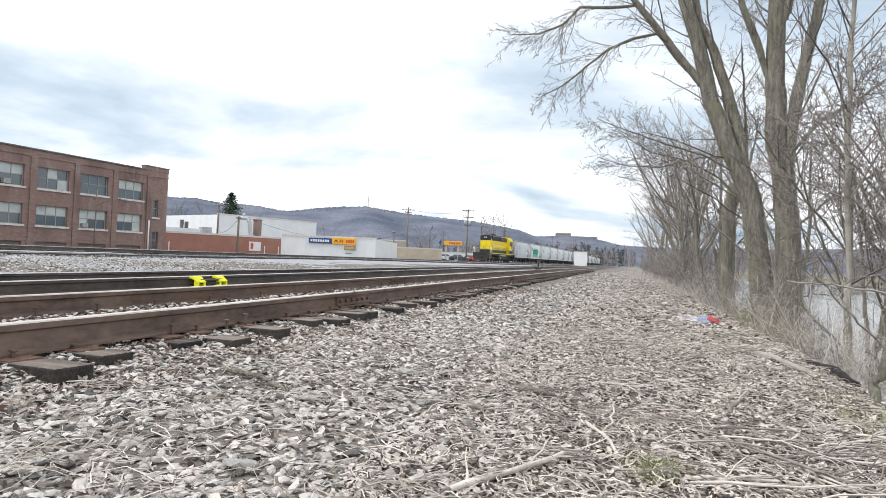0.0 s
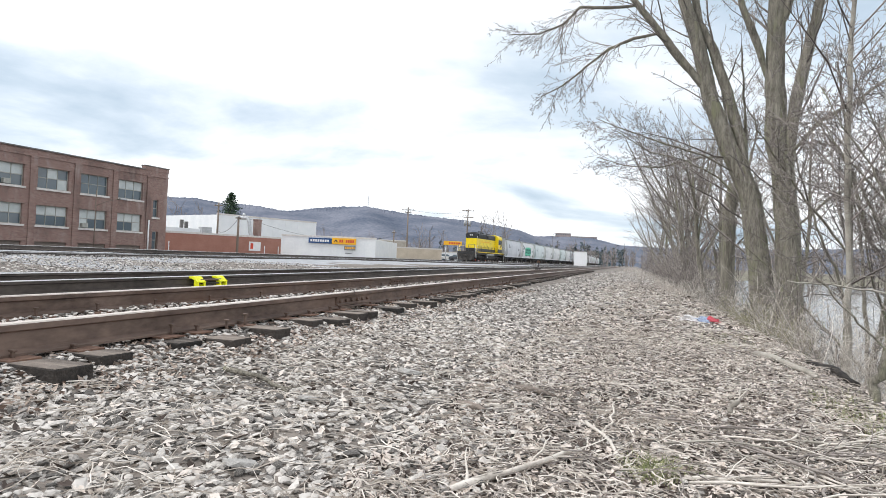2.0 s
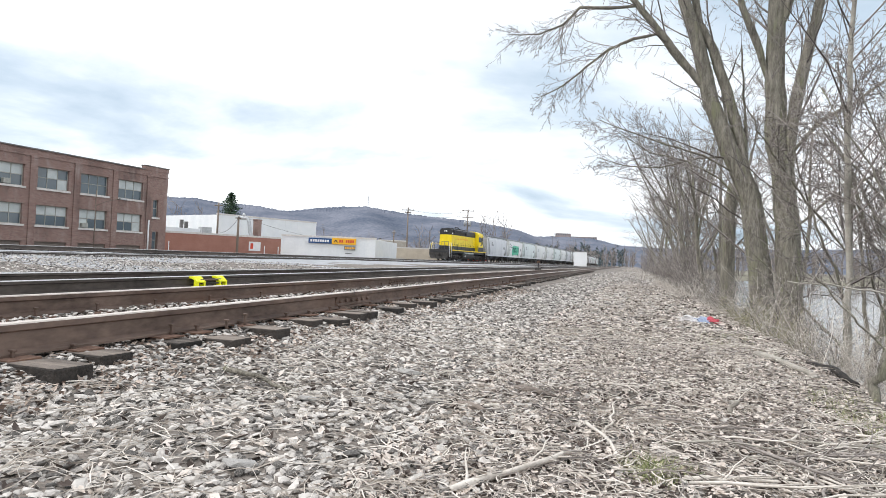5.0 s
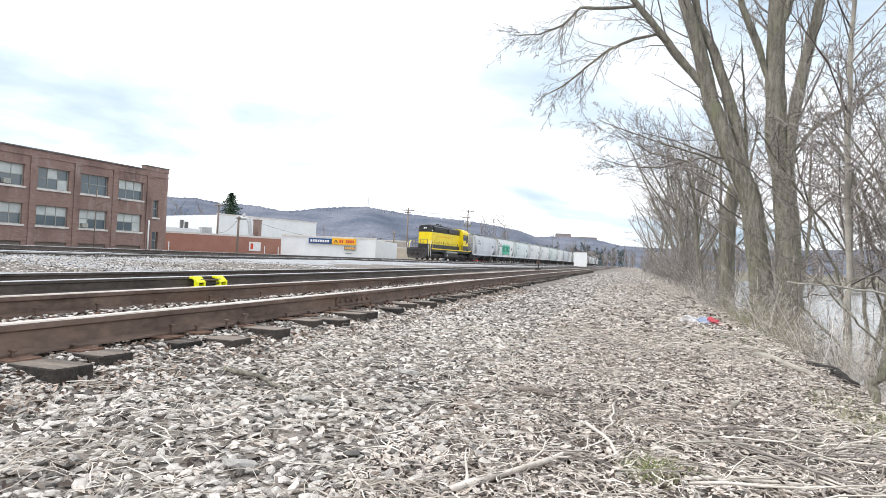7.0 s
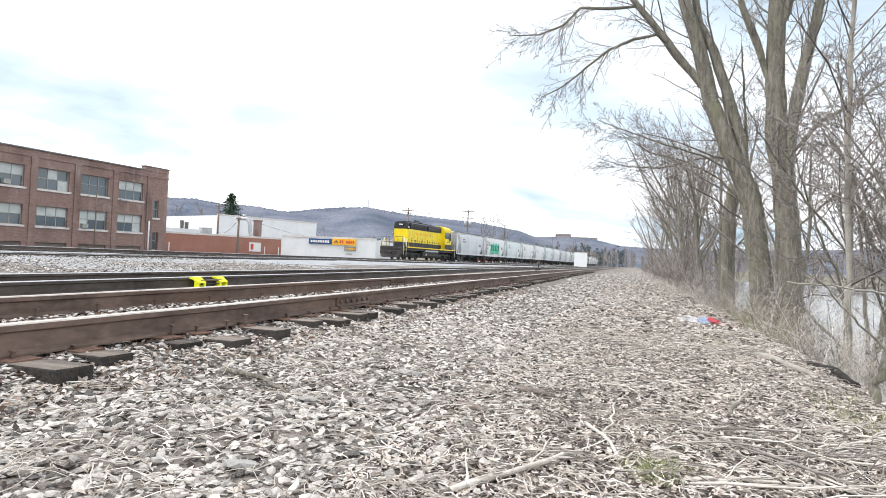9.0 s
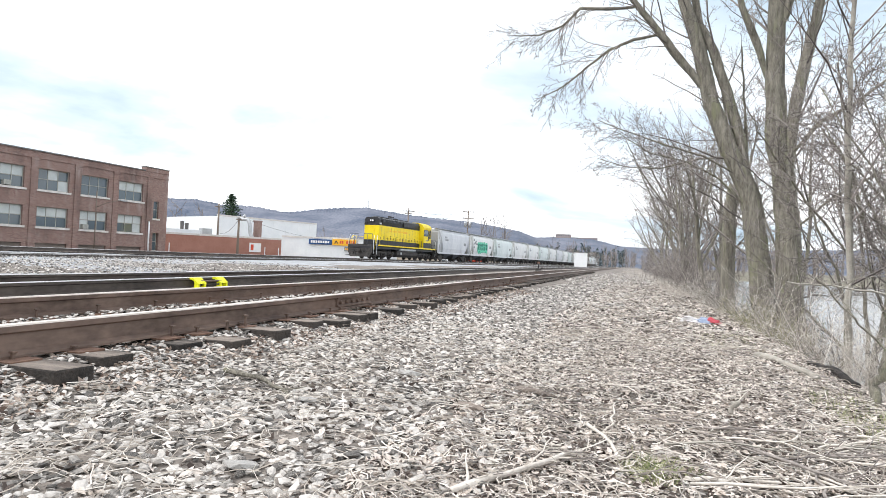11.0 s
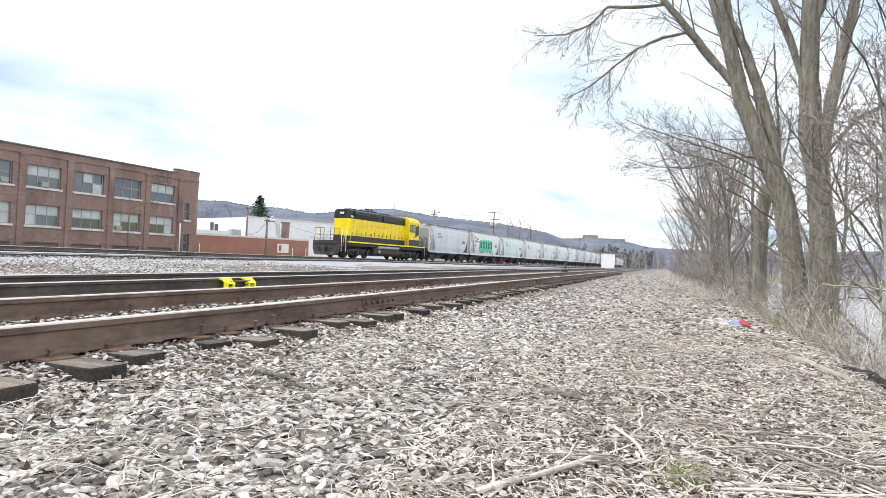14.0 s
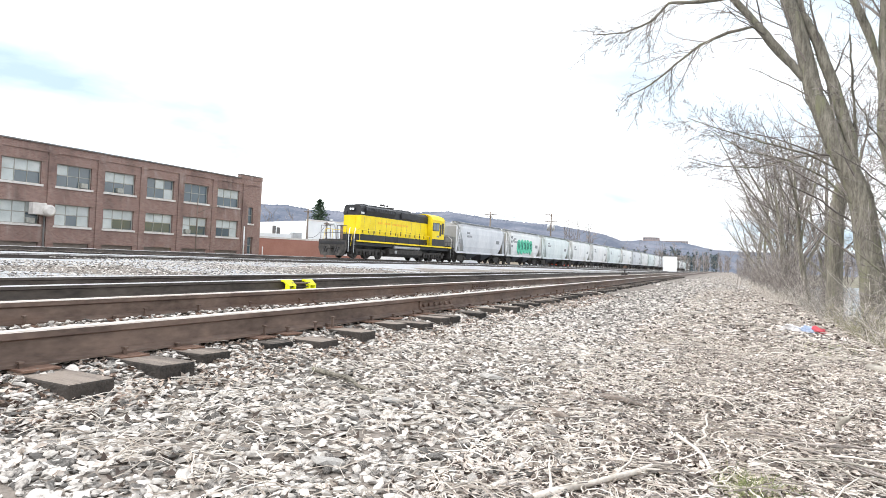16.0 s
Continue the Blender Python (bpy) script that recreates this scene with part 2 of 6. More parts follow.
def make_brick():
    """Old brick in courses, mottled, with soot and pale wash streaks."""
    m = bpy.data.materials.new("old_brick_courses")
    tree, n, l = nodes_of(m)
    out, b = n.new("ShaderNodeOutputMaterial"), n.new("ShaderNodeBsdfPrincipled")
    l.new(b.outputs[0], out.inputs["Surface"])
    co, sep, com = n.new("ShaderNodeTexCoord"), n.new("ShaderNodeSeparateXYZ"), n.new("ShaderNodeCombineXYZ")
    l.new(co.outputs["Object"], sep.inputs[0])
    add = n.new("ShaderNodeMath")
    l.new(sep.outputs["X"], add.inputs[0])
    l.new(sep.outputs["Y"], add.inputs[1])
    l.new(add.outputs[0], com.inputs[0])
    l.new(sep.outputs["Z"], com.inputs[1])
    br = n.new("ShaderNodeTexBrick")
    br.inputs["Scale"].default_value = 1.0
    br.inputs["Brick Width"].default_value, br.inputs["Row Height"].default_value = 0.215, 0.075
    br.inputs["Mortar Size"].default_value = 0.007
    br.inputs["Color1"].default_value, br.inputs["Color2"].default_value = (0.225, 0.135, 0.115, 1), (0.335, 0.22, 0.19, 1)
    br.inputs["Mortar"].default_value = (0.34, 0.285, 0.255, 1)
    l.new(com.outputs[0], br.inputs["Vector"])
    colour = br.outputs["Color"]
    for scale, stretch, lo, hi, tint, most in ((0.55, (1, 1, 0.35), 0.50, 0.72, (0.085, 0.058, 0.052, 1), 0.75), (0.9, (1.6, 1.6, 0.3), 0.56, 0.74, (0.42, 0.36, 0.33, 1), 0.6), (2.6, (1, 1, 1), 0.46, 0.68, (0.27, 0.175, 0.15, 1), 0.7)):
        mp, no, ra, mx = n.new("ShaderNodeMapping"), n.new("ShaderNodeTexNoise"), n.new("ShaderNodeMapRange"), n.new("ShaderNodeMix")
        mp.inputs["Scale"].default_value, mp.inputs["Location"].default_value = stretch, (scale * 7, scale * 3, scale)
        no.inputs["Scale"].default_value, no.inputs["Detail"].default_value = scale, 8.0
        ra.inputs["From Min"].default_value, ra.inputs["From Max"].default_value, ra.inputs["To Max"].default_value = lo, hi, most
        l.new(co.outputs["Object"], mp.inputs[0])
        l.new(mp.outputs[0], no.inputs["Vector"])
        l.new(no.outputs["Fac"], ra.inputs[0])
        mx.data_type = "RGBA"
        mx.inputs["B"].default_value = tint
        l.new(ra.outputs[0], mx.inputs["Factor"])
        l.new(colour, mx.inputs["A"])
        colour = mx.outputs["Result"]
    l.new(colour, b.inputs["Base Color"])
    b.inputs["Roughness"].default_value = 0.9
    bp = n.new("ShaderNodeBump")
    bp.inputs["Strength"].default_value, bp.inputs["Distance"].default_value = 0.6, 0.01
    l.new(br.outputs["Fac"], bp.inputs["Height"])
    bp.invert = True
    l.new(bp.outputs[0], b.inputs["Normal"])
    return m


M["brick"] = make_brick()
# glass and blinds blued: part of the sky's reflection is in their colour
M["pane"] = glass("window_glass", (0.09, 0.12, 0.14))
M["blind"] = mat("sky_tinted_window_blind", (0.42, 0.47, 0.47), (0.66, 0.70, 0.69), 1.2, 0.5, bump=0.0)


def make_water():
    m = bpy.data.materials.new("river_water")
    tree, n, l = nodes_of(m)
    out, b = n.new("ShaderNodeOutputMaterial"), n.new("ShaderNodeBsdfPrincipled")
    b.inputs["Base Color"].default_value = (0.10, 0.105, 0.095, 1)
    b.inputs["Roughness"].default_value = 0.12
    w, bp, co = n.new("ShaderNodeTexNoise"), n.new("ShaderNodeBump"), n.new("ShaderNodeTexCoord")
    w.inputs["Scale"].default_value, w.inputs["Detail"].default_value = 0.9, 6.0
    l.new(co.outputs["Object"], w.inputs["Vector"])
    bp.inputs["Strength"].default_value, bp.inputs["Distance"].default_value = 0.5, 0.15
    l.new(w.outputs["Fac"], bp.inputs["Height"])
    l.new(bp.outputs[0], b.inputs["Normal"])
    l.new(b.outputs[0], out.inputs["Surface"])
    return m


M["water"] = make_water()


# ---------- mesh helpers ----------
def part(name, bm, material, parent=None, label=""):
    """Links a bmesh as one mesh object under a thing or a part."""
    me = bpy.data.meshes.new(name)
    bm.to_mesh(me)
    bm.free()
    for k in (material if isinstance(material, (list, tuple)) else [material]):
        me.materials.append(k)
    ob = new(name, me)
    ob.parent = parent
    if label:
        tagged(ob, label)
    return ob


def raw(name, verts, faces, material, parent=None, smooth=False):
    me = bpy.data.meshes.new(name)
    me.from_pydata(verts, [], faces)
    me.materials.append(material)
    if smooth:
        me.polygons.foreach_set("use_smooth", [True] * len(me.polygons))
    me.update()
    ob = new(name, me)
    ob.parent = parent
    return ob


def piece(name, me, parent, m):
    ob = new(name, me)
    ob.parent = parent
    ob.matrix_basis = m
    return ob


def thing(name, label, category, group="", kind="", m=None):
    ob = new(name)
    ob.empty_display_size = 0.2
    tagged(ob, label, category, group, kind)
    if m is not None:
        ob.matrix_basis = m
    return ob


def bx(bm, x0, x1, y0, y1, z0, z1, bevel=0.0, mi=0):
    r = bmesh.ops.create_cube(bm, size=1.0, matrix=Matrix.LocRotScale(((x0 + x1) / 2, (y0 + y1) / 2, (z0 + z1) / 2), None, (abs(x1 - x0), abs(y1 - y0), abs(z1 - z0))))
    faces = {f for v in r["verts"] for f in v.link_faces}
    for f in faces:
        f.material_index = mi
    if bevel:
        bmesh.ops.bevel(bm, geom=list({e for f in faces for e in f.edges}), offset=bevel, segments=2, profile=0.5, affect="EDGES")
    return bm


def box(*a, bevel=0.0):
    return bx(bmesh.new(), *a, bevel=bevel)


def tube(bm, pts, radii, n=6, cap=True):
    """A round bar along a line of points."""
    pts = [Vector(p) for p in pts]
    if not isinstance(radii, (list, tuple)):
        radii = [radii] * len(pts)
    rings = []
    for i, p in enumerate(pts):
        d = (pts[min(i + 1, len(pts) - 1)] - pts[max(i - 1, 0)]).normalized()
        a = d.orthogonal().normalized() if i == 0 else (a - d * a.dot(d)).normalized()
        b = d.cross(a)
        rings.append([bm.verts.new(p + (a * math.cos(k * 2 * math.pi / n) + b * math.sin(k * 2 * math.pi / n)) * radii[i]) for k in range(n)])
    for r, s in zip(rings, rings[1:]):
        for k in range(n):
            bm.faces.new((r[k], r[(k + 1) % n], s[(k + 1) % n], s[k])).smooth = n > 5
    if cap and n > 2:
        bm.faces.new(rings[0][::-1])
        bm.faces.new(rings[-1])
    return bm


def loft(bm, rings, closed=True, caps=True, smooth=False, mi=0):
    """Joins rings of points, each a list of places, into a skin."""
    vs = [[bm.verts.new(p) for p in r] for r in rings]
    n = len(vs[0])
    for a, b in zip(vs, vs[1:]):
        for k in range(n if closed else n - 1):
            f = bm.faces.new((a[k], a[(k + 1) % n], b[(k + 1) % n], b[k]))
            f.smooth, f.material_index = smooth, mi
    if caps:
        bm.faces.new(vs[0][::-1]).material_index = mi
        bm.faces.new(vs[-1]).material_index = mi
    return bm


def hgt(x, y, s=1.0, k=0.0):
    return noise.noise((x * s + k, y * s - k, k))


# ---------- lines of the tracks ----------
def heading(s):
    return max(0.09015 - 0.00054 * s, -0.01)


STEP = 1.0
LINE = [(-29.54, 41.04)]
for i in range(460):
    h = heading(i * STEP + 0.5)
    LINE.append((LINE[-1][0] + math.sin(h) * STEP, LINE[-1][1] + math.cos(h) * STEP))
BACK = [(-29.54, 41.04)]
for i in range(90):
    h = heading(-i * STEP - 0.5)
    BACK.append((BACK[-1][0] - math.sin(h) * STEP, BACK[-1][1] - math.cos(h) * STEP))
RAILZ = 0.31


def main_at(s):
    """The place on the main line, s metres beyond the engine's last stand."""
    src, a = (LINE, s) if s >= 0 else (BACK, -s)
    i = min(int(a), len(src) - 2)
    f = a - i
    return src[i][0] * (1 - f) + src[i + 1][0] * f, src[i][1] * (1 - f) + src[i + 1][1] * f


def near_x(y):
    """How far the near track has swung to the left at y."""
    return float(np.interp(y, (4, 8, 14, 22, 36, 80, 160, 400), (0, -0.09, -0.26, -0.47, -0.78, -1.55, -2.4, -4.0)))


def siding_shift(y):
    return -0.4 - 0.06 * (min(y, 38) - 5) + (near_x(y) - near_x(38) if y > 38 else 0.0)


def ground_z(x, y):
    """Height of the ground: ballast shoulder, path, river bank, level yard."""
    sx = x - near_x(y)
    if sx < -2.98:
        z = -0.03
    elif sx < -2.6:
        z = -0.03 - 0.065 * (sx + 2.98) / 0.38
    elif sx < -2.35:
        z = -0.095 - 0.05 * (sx + 2.6) / 0.25
    elif sx < -0.9:
        z = -0.145 - 0.08 * (sx + 2.35) / 1.45
    elif x < 1.15:
        z = -0.225
    elif x < 5.0:
        # a ragged edge where the bank falls to the river
        e = max(0.0, x - 1.5 + 0.22 * hgt(1.7, y, 0.8, 3) + 0.10 * hgt(x, y, 2.6, 7))
        z = -0.225 - 2.6 * (e / 3.5) ** 1.25
    else:
        z = -2.825 - min((x - 5) * 0.1, 1.2)
    if x > 2 and x > 215:
        z = min(-4.0 + (x - 215) * 0.12, 1.5)
    if x < -8.4:
        # the yard rises a little between the tracks
        z = -0.06 + 0.09 * min((-8.4 - x) / 6.0, 1.0)
    if -7 < x < 1.5 and y > 70 and sx > -2.4:
        z += min((y - 70) * 0.004, 0.25)
    near = max(0.0, 1 - math.hypot(x, y) / 45)
    z += near * (0.03 * hgt(x, y, 0.9) + 0.016 * hgt(x, y, 3.1, 5) + 0.008 * hgt(x, y, 9, 2)) * (1 if sx > -2.5 else 0.35)
    return z


def make_ground():
    xs = list(np.concatenate([-np.geomspace(2600, 12, 46), np.linspace(-11.8, -2.8, 40), np.linspace(-2.7, 5.2, 120), np.geomspace(5.4, 2600, 45)]))
    ys = list(np.concatenate([-np.geomspace(600, 3, 14), np.linspace(-2.5, 0.8, 12), np.linspace(0.9, 14, 170), np.geomspace(14.1, 4200, 100)]))
    nx = len(xs)
    verts = [(x, y, ground_z(x, y)) for y in ys for x in xs]
    faces = [(j * nx + i, j * nx + i + 1, (j + 1) * nx + i + 1, (j + 1) * nx + i) for j in range(len(ys) - 1) for i in range(nx - 1)]
    ob = raw("ground", verts, faces, M["ground"], smooth=True)
    return tagged(ob, "stony dry earth with dead leaves beside the tracks", "ground", kind="structure")


ground = make_ground()


def make_river():
    bm = bmesh.new()
    bmesh.ops.create_grid(bm, x_segments=4, y_segments=8, size=0.5, matrix=Matrix.LocRotScale((112, 400, -2.55), None, (216, 3000, 1)))
    ob = part("river", bm, M["water"])
    return tagged(ob, "wide grey river below the bank", "water", kind="structure")


make_river()


def gravel_strip():
    """A pale bed of crushed stone between the near tracks and the main line."""
    verts, faces = [], []
    ys = list(np.concatenate([np.linspace(-20, 40, 61), np.geomspace(41, 380, 70)]))
    for y in ys:
        w = siding_shift(y) - 0.2
        left = -36.0 + 0.19 * max(0, y - 18) - 0.00055 * max(0, min(y, 150) - 18) ** 2 + 0.6 if y < 150 else -18.5
        for k in range(13):
            u = k / 12
            x = (-8.6 + w) * (1 - u) + left * u
            x = min(x, -8.6 + w)
            verts.append((x, y, -0.04 + 0.10 * math.sin(min(u * 2.2, 1) * 1.57) + 0.05 * hgt(x, y, 0.35)))
    for j in range(len(ys) - 1):
        for k in range(12):
            a = j * 13 + k
            faces.append((a, a + 13, a + 14, a + 1))
    ob = raw("gravel_bed", verts, faces, M["gravel"], smooth=True)
    return tagged(ob, "pale grey crushed stone bed between tracks", "gravel", kind="structure")


gravel_strip()

RAIL = [(-0.07, 0), (0.07, 0), (0.07, 0.012), (0.016, 0.032), (0.012, 0.118), (0.037, 0.13), (0.037, 0.162), (0.032, 0.17), (-0.032, 0.17), (-0.037, 0.162), (-0.037, 0.13), (-0.012, 0.118), (-0.016, 0.032), (-0.07, 0.012)]


def make_rail(parent, pts, z, web="darkrail", top="shinytop"):
    """One rail of rolled steel along points (x, y): web and foot, and the worn head."""
    bm = bmesh.new()
    rings = []
    for i, (x, y) in enumerate(pts):
        a, b = pts[max(i - 1, 0)], pts[min(i + 1, len(pts) - 1)]
        d = Vector((b[0] - a[0], b[1] - a[1], 0)).normalized()
        s = Vector((d.y, -d.x, 0))
        rings.append([Vector((x, y, z)) + s * u + Vector((0, 0, v)) for u, v in RAIL])
    loft(bm, rings)
    bmesh.ops.recalc_face_normals(bm, faces=bm.faces[:])
    for f in bm.faces:
        if abs(f.normal.z) > 0.5 and f.calc_center_median().z > z + 0.15:
            f.material_index = 1
    return part("rail", bm, [M[web], M[top]], parent)


tie_mesh = [None] * 4
for k in range(4):
    bm = box(-1.3, 1.3, -0.115, 0.115, -0.18, 0.0, bevel=0.012)
    for v in bm.verts:
        q = v.co
        q.z += 0.010 * hgt(q.x, q.y, 3, k * 9.1) - (0.012 if abs(q.x) > 1.2 and k % 2 else 0)
        q.y += 0.014 * hgt(q.x, q.z, 2.5, k * 5.3)
    bm.normal_update()
    # every face but the top: creosote, and shade put into the colour
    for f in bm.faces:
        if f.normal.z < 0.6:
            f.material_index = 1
    tie_mesh[k] = bpy.data.meshes.new("tie")
    bm.to_mesh(tie_mesh[k])
    bm.free()
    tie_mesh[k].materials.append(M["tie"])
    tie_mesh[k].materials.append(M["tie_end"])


def lay_ties(track, at, a, b, z, step=0.53, fixed=(), sunk={}):
    """Wooden ties across a track. at(s) gives place and heading."""
    rng = random.Random(4)
    s = a
    queue = list(fixed)
    while s < b:
        if queue and s > queue[0] - step * 0.6:
            s = queue.pop(0)
        x, y, h = at(s)
        x += sunk.get(s, 0.0)
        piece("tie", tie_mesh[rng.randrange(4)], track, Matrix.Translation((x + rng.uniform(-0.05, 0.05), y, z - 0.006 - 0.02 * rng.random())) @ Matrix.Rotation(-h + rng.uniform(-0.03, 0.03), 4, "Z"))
        s = queue[0] if queue and s > queue[0] - 1.3 * step else s + step + rng.uniform(-0.05, 0.06)


def track_line(x0, shift, y0, y1):
    pts = [(x0 + shift(y), y) for y in list(np.linspace(y0, 4, 3)) + list(np.linspace(5, 19, 15)) + list(np.linspace(20, 60, 24)) + list(np.geomspace(64, y1, 14))]
    return pts


near_track = thing("near_track", "rusty steel railway track on weathered wooden ties", "railway track", "yard tracks", "structure")
for x in (-3.13, -4.635):
    make_rail(near_track, track_line(x, near_x, -12, 330), 0.0, "rust", "railtop")


def near_at(s):
    return -3.94 + near_x(s), s, (near_x(s + 1) - near_x(s - 1)) / 2


lay_ties(near_track, near_at, -4, 62, 0.0, fixed=(0.75, 1.3, 1.87, 2.38, 2.78, 3.45, 3.75, 4.30, 4.98, 5.40, 5.88, 6.18, 6.95, 7.6, 8.25, 9.0), sunk={2.78: -0.1, 3.45: -0.2, 4.98: -0.08})


siding = thing("siding_track", "rusty low siding track with a yellow derail", "railway track", "yard tracks", "structure")
for x in (-6.15, -7.62):
    make_rail(siding, track_line(x, siding_shift, -12, 330), -0.02)
lay_ties(siding, lambda s: (-6.885 + siding_shift(s), s, 0), -4, 50, -0.03)

# the track that leaves the main line towards the camera
ladder = thing("ladder_track", "dark railway track joining the main line", "railway track", "yard tracks", "structure")


def ladder_xy(u):
    """u from 0 far off, where it leaves the main line, to 1."""
    a, b = Vector((-26.4, 58.0)), Vector((-18.6, -2.0))
    p = a.lerp(b, u)
    return p.x + 1.1 * math.sin(u * math.pi), p.y


for off in (0.0, 1.5):
    make_rail(ladder, [(ladder_xy(u)[0] - off, ladder_xy(u)[1] - off * 0.1) for u in np.linspace(0, 1, 16)], 0.01)
lay_ties(ladder, lambda s: (ladder_xy(1 - s / 61)[0] - 0.75, ladder_xy(1 - s / 61)[1], -0.18), 1, 60, 0.0, 0.6)

main_track = thing("main_track", "main line railway track on raised pale ballast", "railway track", "yard tracks", "structure")
for off in (-0.75, 0.75):
    pts = []
    for s in list(range(-60, 220, 4)) + list(range(220, 450, 10)):
        x, y = main_at(s)
        h = heading(s)
        pts.append((x + math.cos(h) * off, y - math.sin(h) * off))
    make_rail(main_track, pts, RAILZ - 0.17)
lay_ties(main_track, lambda s: (*main_at(s), heading(s)), -25, 60, RAILZ - 0.175, 0.56)

# further yard tracks beside the main line
for side, a, b in ((4.6, 20, 330), (9.0, 9, 300)):
    yard = thing("yard_track", "dark yard track running beside the main line", "railway track", "yard tracks", "structure")
    for off in (-0.75, 0.75):
        pts = []
        for s in list(range(a, 220, 5)) + list(range(220, b, 12)):
            x, y = main_at(s)
            h = heading(s)
            w = side * min(1.0, 0.55 + (s - a) / 90)
            pts.append((x + math.cos(h) * (w + off), y - math.sin(h) * (w + off)))
        make_rail(yard, pts, 0.03)
    lay_ties(yard, lambda s: (main_at(s)[0] + side * min(1.0, 0.55 + (s - a) / 90), main_at(s)[1], heading(s)), a, a + 45, 0.02, 0.62)


# ---------- the train ----------
def wheelset_bm(r=0.5):
    bm = bmesh.new()
    for s in (-1, 1):
        y = s * 0.72
        prof = [(r + 0.028, -0.015), (r + 0.028, 0.012), (r, 0.022), (r - 0.008, 0.115), (r - 0.07, 0.125), (r - 0.09, 0.085), (0.17, 0.06), (0.14, 0.12), (0.0, 0.12)]
        n = 20
        rings = [[Vector((math.cos(k * 2 * math.pi / n) * rr, y + s * o, math.sin(k * 2 * math.pi / n) * rr)) for k in range(n)] for rr, o in prof[:-1]]
        loft(bm, rings)
    tube(bm, [(0, -0.95, 0), (0, 0.95, 0)], 0.085, 10)
    for a in range(6):
        c, d = math.cos(a * 1.0472), math.sin(a * 1.0472)
        bx(bm, c * 0.3 - 0.04, c * 0.3 + 0.04, 0.79, 0.83, d * 0.3 - 0.04, d * 0.3 + 0.04)
    return bm


def truck_bm(axles, r=0.5):
    """Side frames, journal boxes, springs and bolster of a truck with axles at the given x."""
    bm = bmesh.new()
    a, b = min(axles), max(axles)
    for s in (-1, 1):
        y0, y1 = s * 0.92, s * 1.08
        if len(axles) == 2:
            loft(bm, [[Vector((a - 0.2, y, 0.62)), Vector((a - 0.2, y, 0.40)), Vector((a + 0.25, y, 0.40)), Vector(((a + b) / 2 - 0.35, y, 0.16)), Vector(((a + b) / 2 + 0.35, y, 0.16)), Vector((b - 0.25, y, 0.40)), Vector((b + 0.2, y, 0.40)), Vector((b + 0.2, y, 0.62)), Vector(((a + b) / 2 + 0.4, y, 0.80)), Vector(((a + b) / 2 - 0.4, y, 0.80))] for y in (y0, y1)])
        else:
            bx(bm, a - 0.55, b + 0.55, y0, y1, 0.62, 0.86, bevel=0.04)
            for i in range(len(axles) - 1):
                m = (axles[i] + axles[i + 1]) / 2
                bx(bm, m - 0.38, m + 0.38, y0, y1, 0.30, 0.66, bevel=0.05)
                tube(bm, [(m, s * 1.14, 0.36), (m, s * 1.14, 0.70)], 0.1, 8)
            tube(bm, [(a - 0.35, s * 1.16, 0.66), (a + 0.1, s * 1.16, 0.78)], 0.09, 8)
            tube(bm, [(b + 0.35, s * 1.16, 0.66), (b - 0.1, s * 1.16, 0.78)], 0.09, 8)
        for x in axles:
            bx(bm, x - 0.17, x + 0.17, s * 1.0, s * 1.2, r - 0.17, r + 0.17, bevel=0.03)
        c = (a + b) / 2
        for k in (-0.2, 0, 0.2):
            tube(bm, [(c + k, s * 1.0, 0.22), (c + k, s * 1.0, 0.56)], 0.085, 8)
    bx(bm, (a + b) / 2 - 0.22, (a + b) / 2 + 0.22, -1.05, 1.05, 0.56, 0.84, bevel=0.03)
    return bm


def squeeze(thing_, k, tall=1.0):
    """Fits a car's upper works to its true length; trucks and wheels keep their shape."""
    for o in thing_.children_recursive:
        if o.name.split(".")[0] not in ("wheelset", "truck_frame"):
            for v in o.data.vertices:
                v.co.x *= k
                if v.co.z > 1.5:
                    v.co.z = 1.5 + (v.co.z - 1.5) * tall


